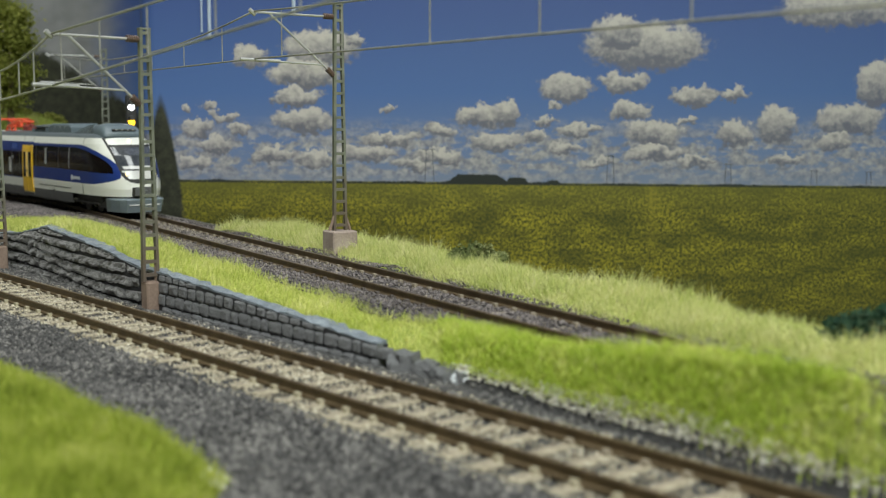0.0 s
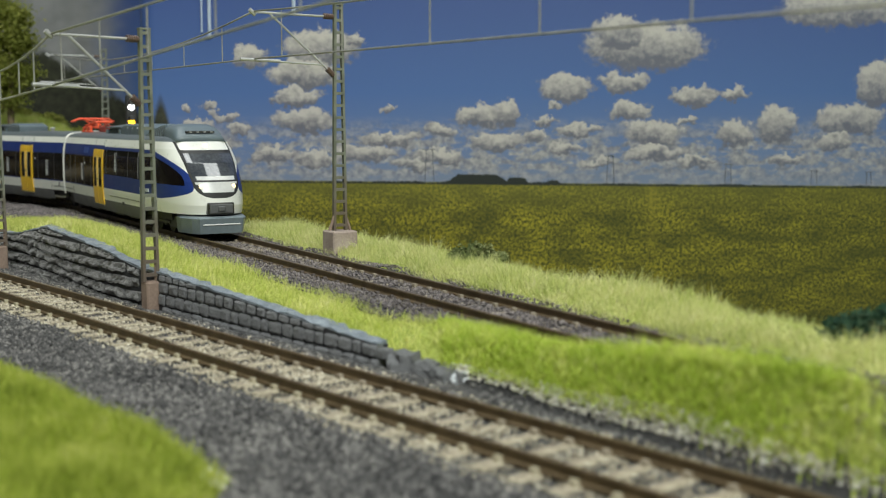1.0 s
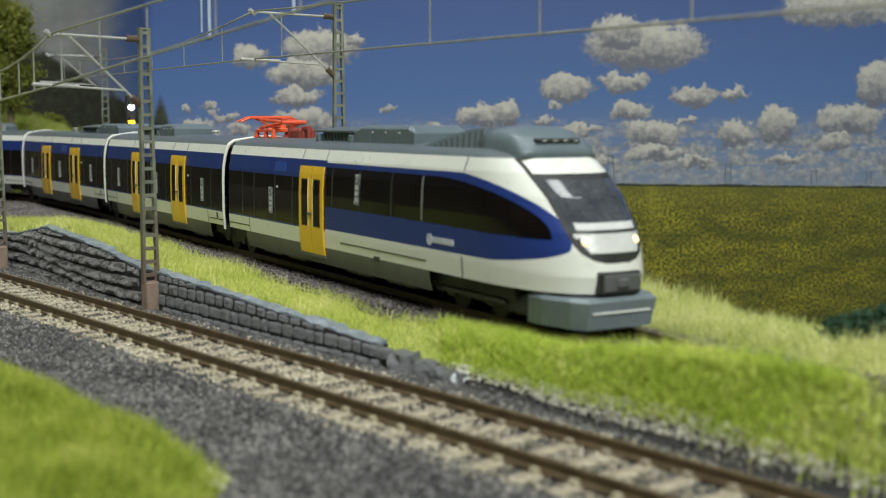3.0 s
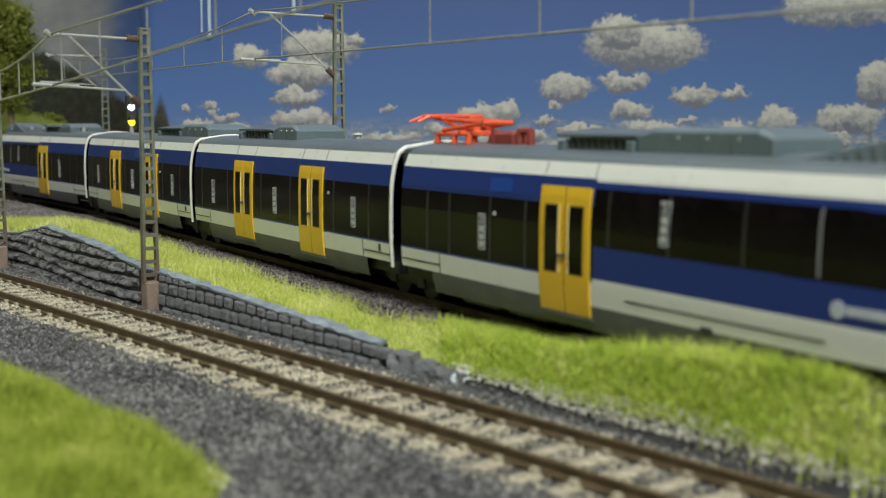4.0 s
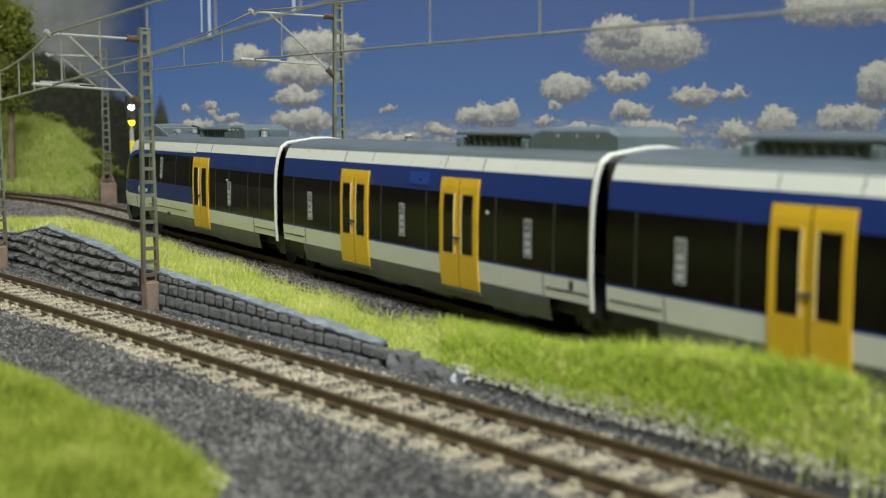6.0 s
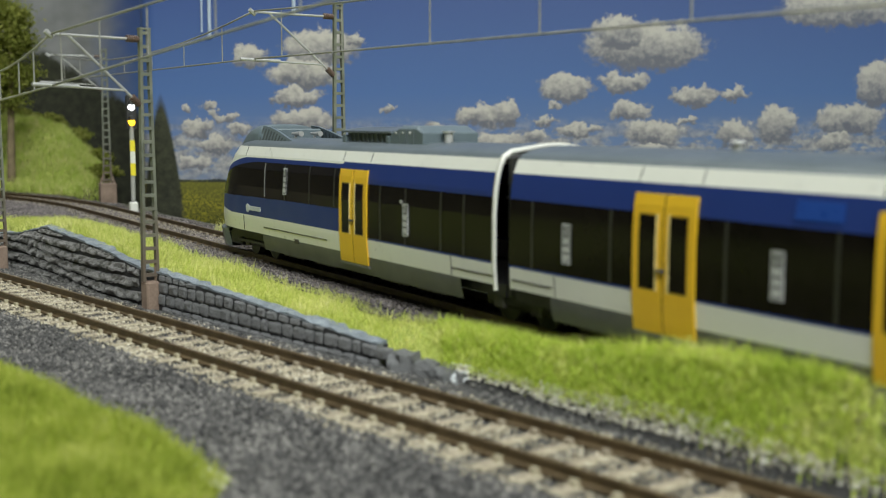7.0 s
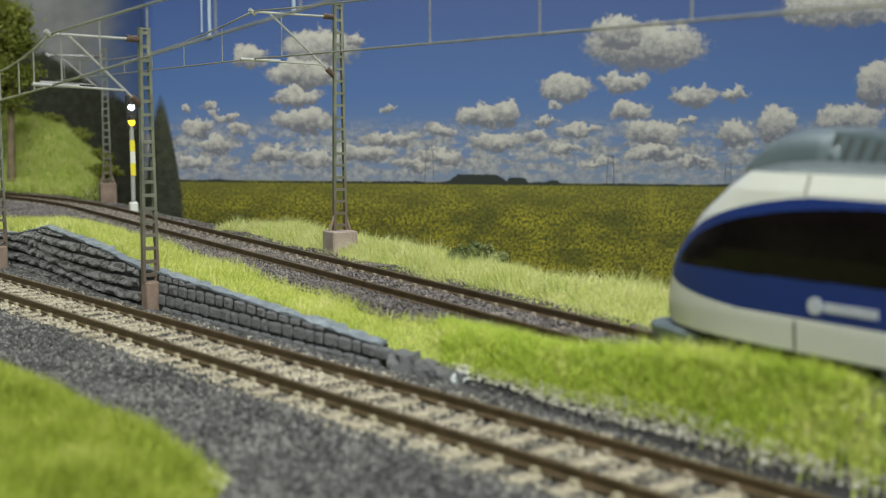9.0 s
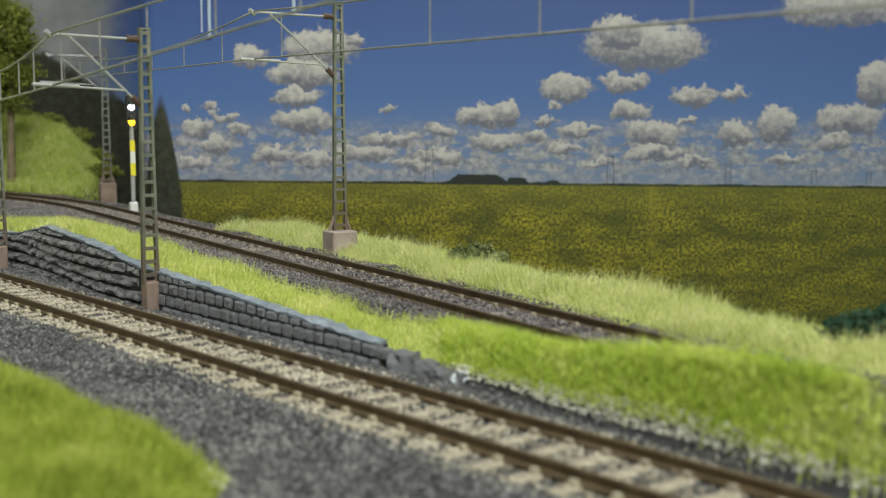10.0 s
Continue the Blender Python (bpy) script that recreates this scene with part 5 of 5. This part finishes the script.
def build_patch(x, y, length, width, turn):
    """A smear of white filler over the end of the wall, uneven and glossy."""
    rnd = random.Random(14)
    rings, spokes = 5, 18
    a = radians(turn)
    verts, faces = [], []
    for under in (0, 1):
        for i in range(rings + 1):
            for k in range(spokes):
                b = 2 * math.pi * k / spokes
                r = i / rings * (1 + 0.25 * math.sin(3 * b + 1) + 0.12 * math.sin(7 * b))
                u, v = length / 2 * r * math.cos(b), width / 2 * r * math.sin(b)
                px, py = x + u * math.cos(a) - v * math.sin(a), y + u * math.sin(a) + v * math.cos(a)
                z = float(height(np.array([px]), np.array([py]))[0])
                verts.append((px, py, z + (-0.003 if under else 0.0012 * (1 - r * r * 0.5) + rnd.uniform(-0.0002, 0.0003))))
    n = (rings + 1) * spokes
    for i in range(rings):
        for k in range(spokes):
            q = (i * spokes + k, (i + 1) * spokes + k, (i + 1) * spokes + (k + 1) % spokes, i * spokes + (k + 1) % spokes)
            faces += [q, tuple(n + m for m in q[::-1])]
    for k in range(spokes):
        m = rings * spokes
        faces.append((m + k, n + m + k, n + m + (k + 1) % spokes, m + (k + 1) % spokes))
    tagged(new("filler_patch", mesh_of("filler_patch", verts, faces, ["filler"], None, True)), "glossy white filler smeared over the wall's end", "filler")


M["filler"] = worn("filler", (0.42, 0.46, 0.5), (0.86, 0.88, 0.88), 220, 0.25, bump=0.0006, spec=0.6)
build_patch(0.0036, 0.2668, 0.0085, 0.0026, -50)

# ---- overhead line ----


def mast(x, y, z, tall, heading, base_top, label, base=(0.0055, 0.0055)):
    """A lattice mast of two channels with battens, on a footing; local x points to its track."""
    ob = tagged(new("overhead_mast"), label, "mast", "overhead line masts")
    ob.matrix_world = pose(x, y, z, 0, 0, heading)
    w0, w1, d = 0.0046, 0.0026, 0.0017
    for s in (-1, 1):
        bm = bmesh.new()
        r = bmesh.ops.create_cube(bm, size=1)
        for v in bm.verts:
            up = v.co.z > 0
            wd = w1 if up else w0
            v.co = Vector((s * (wd / 2 + 0.00045 * (1 if v.co.x > 0 else -1)), (d / 2) * (1 if v.co.y > 0 else -1), tall if up else base_top))
        bmesh.ops.recalc_face_normals(bm, faces=list(bm.faces))
        part("channel", bm, "mast", ob)
    count = 19
    for k in range(count):
        h = base_top + 0.002 + (tall - base_top - 0.003) * k / (count - 1)
        wd = w0 + (w1 - w0) * (h - base_top) / (tall - base_top)
        for yy in (-d / 2 - 0.0001, d / 2 - 0.0003):
            boxes("batten", "mast", ob, ((-wd / 2, yy, h - 0.0005), (wd / 2, yy + 0.0004, h + 0.0005)))
    bm = bmesh.new()
    box(bm, (-base[0] / 2, -base[1] / 2, -0.020), (base[0] / 2, base[1] / 2, base_top), 0.0005)
    part("footing", bm, "concrete" if base[0] > 0.006 and y < 0.6 else "mast_rust", ob, "weathered brown-grey footing")
    for s in (-1, 1):
        bm = bmesh.new()
        rod(bm, (s * base[0] * 0.42, 0, base_top), (s * w0 * 0.45, 0, base_top + 0.006), 0.0006, sides=6)
        part("gusset", bm, "mast_rust", ob)
    boxes("cap_plate", "mast", ob, ((-w1 / 2 - 0.0005, -d / 2 - 0.0002, tall), (w1 / 2 + 0.0005, d / 2 + 0.0002, tall + 0.0006)))
    return ob


def insulator(parent, a, b):
    bm = bmesh.new()
    a, b = Vector(a), Vector(b)
    rod(bm, a, b, 0.0006, sides=8)
    for k in range(5):
        p = a.lerp(b, 0.12 + 0.19 * k)
        q = a.lerp(b, 0.22 + 0.19 * k)
        rod(bm, p, q, 0.0011, sides=10)
    part("insulator", bm, "insulator", parent, "brown ribbed insulator")


def arms(ob, upper, lower, strut, reach, low_reach):
    """Cantilever: top tube, diagonal strut, registration arm; heights above the mast's own base."""
    x0 = 0.0018
    insulator(ob, (x0, 0, upper), (x0 + 0.004, 0, upper + 0.0001))
    insulator(ob, (x0, 0, strut), (x0 + 0.0028, 0, strut + 0.0026))
    bm = bmesh.new()
    rod(bm, (x0 + 0.004, 0, upper), (reach + 0.0012, 0, upper + 0.0004), 0.00042, sides=8)
    part("top_tube", bm, "silver", ob)
    bm = bmesh.new()
    rod(bm, (x0 + 0.0028, 0, strut + 0.0026), (reach * 0.82, 0, upper + 0.0002), 0.00042, sides=8)
    part("strut", bm, "silver", ob)
    bm = bmesh.new()
    rod(bm, (x0 + 0.0045, 0, lower - 0.0007), (low_reach, 0, lower + 0.0006), 0.00034, sides=8)
    rod(bm, (low_reach * 0.62, 0, lower + 0.0002), (low_reach + 0.001, 0, lower + 0.0006), 0.0006, sides=8)
    part("registration_arm", bm, "silver", ob)
    bm = bmesh.new()
    rod(bm, (reach - 0.0006, 0, upper - 0.0006), (reach + 0.0016, 0, upper + 0.0012), 0.0008, sides=8)
    part("clamp", bm, "silver", ob)


toward_near = math.degrees(math.atan2(-NEAR_N.y, -NEAR_N.x))
toward_far = math.degrees(math.atan2(-FAR_N.y, -FAR_N.x))
near_mast = mast(-0.0911, 0.3665, -0.001, 0.0857, toward_near, 0.0085, "grey-green lattice mast on a rusty footing before the stone wall", (0.0046, 0.0046))
arms(near_mast, 0.0828, 0.0680, 0.0628, 0.0292, 0.0341)
left_mast = mast(-0.1768, 0.4712, -0.001, 0.0857, toward_near, 0.0085, "grey-green lattice mast at the far end of the stone wall", (0.0046, 0.0046))
arms(left_mast, 0.0828, 0.0680, 0.0628, 0.0292, 0.0341)
far_mast = mast(-0.0385, 0.4415, 0.008, 0.0912, toward_far, 0.0085, "grey-green lattice mast on a concrete footing in pale grass", (0.0100, 0.0100))
arms(far_mast, 0.0870, 0.0702, 0.0655, 0.0327, 0.037)
back_mast = mast(-0.2105, 0.745, 0.010, 0.0912, toward_far - 8, 0.0085, "dim lattice mast before the dark forest backdrop", (0.0100, 0.0100))
arms(back_mast, 0.0870, 0.0702, 0.0655, 0.0327, 0.037)


def tube(name, pts, radius, material, sides=6):
    """One continuous round wire along points."""
    verts, faces = [], []
    for i, p in enumerate(pts):
        d = Vector(pts[min(i + 1, len(pts) - 1)]) - Vector(pts[max(i - 1, 0)])
        m = d.to_track_quat("Z", "Y").to_matrix()
        for k in range(sides):
            a = 2 * math.pi * k / sides
            verts.append(tuple(Vector(p) + m @ Vector((math.cos(a) * radius, math.sin(a) * radius, 0))))
    for i in range(len(pts) - 1):
        faces += [(i * sides + k, i * sides + (k + 1) % sides, (i + 1) * sides + (k + 1) % sides, (i + 1) * sides + k) for k in range(sides)]
    faces += [tuple(range(sides))[::-1], tuple((len(pts) - 1) * sides + k for k in range(sides))]
    return mesh_of(name, verts, faces, [material], None, True)


def catenary(top, low, droppers, label):
    """A stiff model wire pair with droppers; top and low: points along the line."""
    ob = tagged(new("overhead_wire"), label, "overhead wire", "overhead wires")
    for name, pts in (("messenger_wire", top), ("contact_wire", low)):
        part(name, tube(name, pts, 0.00032, "wire"), None, ob)

    def at(pts, t):
        f = t * (len(pts) - 1)
        i = min(int(f), len(pts) - 2)
        return Vector(pts[i]).lerp(Vector(pts[i + 1]), f - i)

    for t in droppers:
        bm = bmesh.new()
        rod(bm, at(top, t), at(low, t), 0.00024, sides=6)
        part("dropper", bm, "wire", ob)
    return ob


def span(p, q, sag, n=12):
    out = []
    for k in range(n + 1):
        t = k / n
        v = Vector(p).lerp(Vector(q), t)
        v.z -= sag * 4 * t * (1 - t)
        out.append(tuple(v))
    return out


def along(p, d, s, z):
    return (p.x + d.x * s, p.y + d.y * s, z)


NW = Vector((-0.0911, 0.3665)) - NEAR_N * 0.0292
catenary(span(along(NW, NEAR_D, -0.136, 0.0818), along(NW, NEAR_D, 0, 0.0821), 0.011), span(along(NW, NEAR_D, -0.136, 0.0555), along(NW, NEAR_D, 0, 0.0673), 0.0), (0.1, 0.25, 0.4, 0.55, 0.69, 0.81, 0.9), "grey model overhead wire with droppers above the near track")
catenary(span(along(NW, NEAR_D, 0, 0.0821), along(NW, NEAR_D, 0.292, 0.0989), -0.0003), span(along(NW, NEAR_D, 0, 0.0673), along(NW, NEAR_D, 0.292, 0.0935), -0.0006), (0.025, 0.115, 0.212, 0.33, 0.45, 0.6, 0.8), "grey model overhead wire rising over the near track")
FW = Vector((-0.0385, 0.4415)) - FAR_N * 0.0327
catenary(span(along(FW, FAR_D, 0, 0.0956), along(FW, FAR_D, 0.36, 0.0930), 0.004), span(along(FW, FAR_D, 0, 0.0790), along(FW, FAR_D, 0.36, 0.0742), 0.0), (0.07, 0.20, 0.35, 0.49, 0.63, 0.76, 0.9), "grey model overhead wire with droppers above the far track")
BW = Vector((-0.2105, 0.745)) - FAR_N * 0.030
catenary(span((BW.x, BW.y, 0.0975), along(FW, FAR_D, 0, 0.0956), 0.009), span((BW.x, BW.y, 0.0815), along(FW, FAR_D, 0, 0.0790), 0.0), (0.08, 0.2, 0.34, 0.48, 0.62, 0.76, 0.9), "grey model overhead wire receding over the far track")

# ---- signal ----


def build_signal():
    ob = tagged(new("signal"), "slender distant signal with white and amber lamps lit", "railway signal")
    ob.matrix_world = pose(-0.1685, 0.6453, 0.0068, 0, 0, 25)
    bm = bmesh.new()
    rod(bm, (0, 0, 0), (0, 0, 0.048), 0.0012, sides=12)
    part("post", bm, "silver", ob)
    for a, b, m in ((0.021, 0.0275, "sign_yellow"), (0.0275, 0.034, "white_paint"), (0.034, 0.040, "sign_yellow")):
        boxes("post_band", m, ob, ((-0.0013, -0.0016, a), (0.0013, -0.0011, b)))
    bm = bmesh.new()
    box(bm, (-0.0022, -0.0018, -0.002), (0.0022, 0.0018, 0.0065), 0.0006)
    part("foot", bm, "white_paint", ob, "white relay box foot")
    head = boxes("signal_head", "black", ob, ((-0.003, -0.0008, 0.0455), (0.003, 0.0008, 0.0645)), bevel=0.0007)
    for z, m, n in ((0.0578, "lamp_white", "white_lamp"), (0.0496, "lamp_amber", "amber_lamp")):
        bm = bmesh.new()
        bmesh.ops.create_uvsphere(bm, u_segments=12, v_segments=8, radius=0.0018, matrix=Matrix.Translation((0, -0.0012, z)))
        part(n, bm, m, head)
        bm = bmesh.new()
        rod(bm, (0, -0.0008, z + 0.0022), (0, -0.0038, z + 0.0026), 0.0018, 0.0012, 10)
        part("hood", bm, "black", head)


M["sign_yellow"] = worn("sign_yellow", (0.75, 0.62, 0.02), (0.8, 0.68, 0.04), 100, 0.5)
build_signal()

# ---- tree and bushes ----
M["leaf"] = grass_material("leaf", (0.08, 0.095, 0.015), (0.19, 0.22, 0.04), (0.32, 0.34, 0.08), (0.46, 0.44, 0.15))
M["bush_leaf"] = grass_material("bush_leaf", (0.015, 0.04, 0.025), (0.03, 0.08, 0.05), (0.06, 0.12, 0.07), (0.12, 0.18, 0.1))
M["straw"] = grass_material("straw", (0.06, 0.085, 0.025), (0.15, 0.19, 0.07), (0.3, 0.32, 0.14), (0.5, 0.48, 0.28))
M["bark"] = worn("bark", (0.12, 0.09, 0.05), (0.28, 0.22, 0.13), 200, 0.9, bump=0.0004)


def leaf_cloud(name, centres, spread, count, size, material, seed):
    """Many small leaf quads gathered round twig ends."""
    r = np.random.RandomState(seed)
    c = np.asarray(centres)[r.randint(0, len(centres), count)] + r.normal(0, 1, (count, 3)) * np.asarray(spread)
    u = r.normal(0, 1, (count, 3))
    u /= np.linalg.norm(u, axis=1)[:, None]
    w = np.cross(u, r.normal(0, 1, (count, 3)))
    w /= np.linalg.norm(w, axis=1)[:, None]
    s = size * r.uniform(0.5, 1.2, count)[:, None]
    v = np.stack([c - u * s, c + w * s * 0.5, c + u * s, c - w * s * 0.5], 1).reshape(-1, 3)
    f = np.arange(count * 4).reshape(-1, 4)
    return mesh_of(name, v, f, [material])


def build_tree(x, y, z, tall, seed, reach):
    rnd = random.Random(seed)
    tree = tagged(new("tree"), "tall slim model tree with olive green foliage on the hillside", "tree")
    tree.matrix_world = pose(x, y, z)
    bm = bmesh.new()
    rod(bm, (0, 0, -0.01), (0.002, 0, tall * 0.5), 0.0032, 0.0022, 10)
    rod(bm, (0.002, 0, tall * 0.5), (0.004, 0, tall), 0.0022, 0.0004, 10)
    tips = []
    for k in range(46):
        h = tall * rnd.uniform(0.42, 1.0)
        a = rnd.uniform(0, 6.28)
        L = reach * rnd.uniform(0.4, 1.0) * (1.15 - 0.6 * h / tall)
        p = Vector((0.003, 0, h))
        q = p + Vector((math.cos(a) * L, math.sin(a) * L, L * rnd.uniform(0.1, 0.5)))
        rod(bm, p, q, 0.0009, 0.0002, 5)
        for t in (0.55, 0.8, 1.0):
            tips.append(tuple(p.lerp(q, t)))
    part("trunk", bm, "bark", tree, "brown tapered trunk with limbs")
    part("crown", leaf_cloud("crown", tips, (0.0045, 0.0045, 0.0035), 9000, 0.0017, "leaf", seed), None, tree, "olive green clumped leaves")


def build_bush(x, y, w, d, h, count, size, material, label, seed, sink=0.0):
    rnd = random.Random(seed)
    z = float(height(np.array([x]), np.array([y]))[0]) - sink
    bush = tagged(new("bush"), label, "bush")
    bush.matrix_world = pose(x, y, z)
    tips = []
    bm = bmesh.new()
    for k in range(26):
        a, r = rnd.uniform(0, 6.28), math.sqrt(rnd.uniform(0, 1))
        q = (math.cos(a) * r * w, math.sin(a) * r * d, h * (1 - 0.65 * r * r) * rnd.uniform(0.45, 1.0))
        rod(bm, (q[0] * 0.3, q[1] * 0.3, -0.001), q, 0.0005, 0.0002, 5)
        tips.append(q)
    part("twigs", bm, "bark", bush)
    part("foliage", leaf_cloud("foliage", tips, (w * 0.14, d * 0.14, h * 0.13), count, size, material, seed), None, bush)


build_tree(-0.302, 0.83, float(height(np.array([-0.302]), np.array([0.83]))[0]), 0.125, 3, 0.018)
build_tree(-0.338, 0.87, float(height(np.array([-0.338]), np.array([0.87]))[0]), 0.14, 5, 0.022)
build_bush(0.0105, 0.392, 0.0085, 0.006, 0.007, 3400, 0.0009, "straw", "dark tangled dry shrub in the pale grass", 11)
build_bush(0.0940, 0.2500, 0.011, 0.008, 0.0080, 3600, 0.0011, "bush_leaf", "blue-green low conifer shrub beside the bank", 12)
for k, (bx, by) in enumerate(((-0.228, 0.80), (-0.215, 0.765), (-0.243, 0.845), (-0.262, 0.90), (-0.285, 0.925), (-0.310, 0.935), (-0.335, 0.94), (-0.234, 0.785))):
    build_bush(bx, by, 0.013, 0.012, 0.009, 1600, 0.0018, "leaf", "olive green bush on the grassy hillside", 30 + k)



def hanging_rod(x, y, z, long, radius):
    """A pale rod standing in for a bright reflected streak, with a short tip below."""
    ob = tagged(new("hanging_rod"), "thin pale rod hanging before the printed sky", "rod", "hanging rods")
    ob.matrix_world = pose(x, y, z)
    bm = bmesh.new()
    rod(bm, (0, 0, 0.002), (0, 0, long), radius, sides=8)
    part("shaft", bm, "pale_rod", ob)
    bm = bmesh.new()
    rod(bm, (0, 0, 0), (0, 0, 0.002), radius * 1.15, radius, sides=8)
    part("streak_tip", bm, "pale_rod", ob)


# pale tone takes the place of light mirrored on the backdrop; rods are added
M["pale_rod"] = worn("pale_rod", (0.35, 0.42, 0.55), (0.5, 0.56, 0.66), 60, 0.4)
hanging_rod(-0.1355, 0.6985, 0.1055, 0.25, 0.0010)
hanging_rod(-0.1400, 0.6985, 0.1085, 0.25, 0.0005)
hanging_rod(-0.0865, 0.6985, 0.1200, 0.25, 0.0011)

# ---- the train runs along the far track at an even speed ----
SPEED, START = 0.1287, -0.7310
# small gains and losses on the even run, in metres by time
UNEVEN = ((0.0, 1.5, 2.0, 2.5, 4.0, 4.5, 5.0, 5.5, 7.0, 7.5, 8.0, 8.5, 9.0, 10.0), (0.0, 0.0, -0.0001, -0.0014, 0.0016, -0.0024, 0.0013, -0.0022, 0.0032, 0.0005, 0.0019, -0.0024, -0.0012, -0.0010))


def motions():
    for car, origin, a, b, facing in CARS:
        rows = []
        for k in range(41):
            t = k * 0.25
            base = START + SPEED * t + float(np.interp(t, *UNEVEN)) + origin
            p, _ = far_line(base + facing * a)
            q, _ = far_line(base + facing * b)
            d = (q - p).normalized()
            o = p - d * a
            rows.append((t, pose(o.x, o.y, FAR_Z, 0, 0, math.degrees(math.atan2(d.y, d.x)))))
        walk(car, rows)


motions()
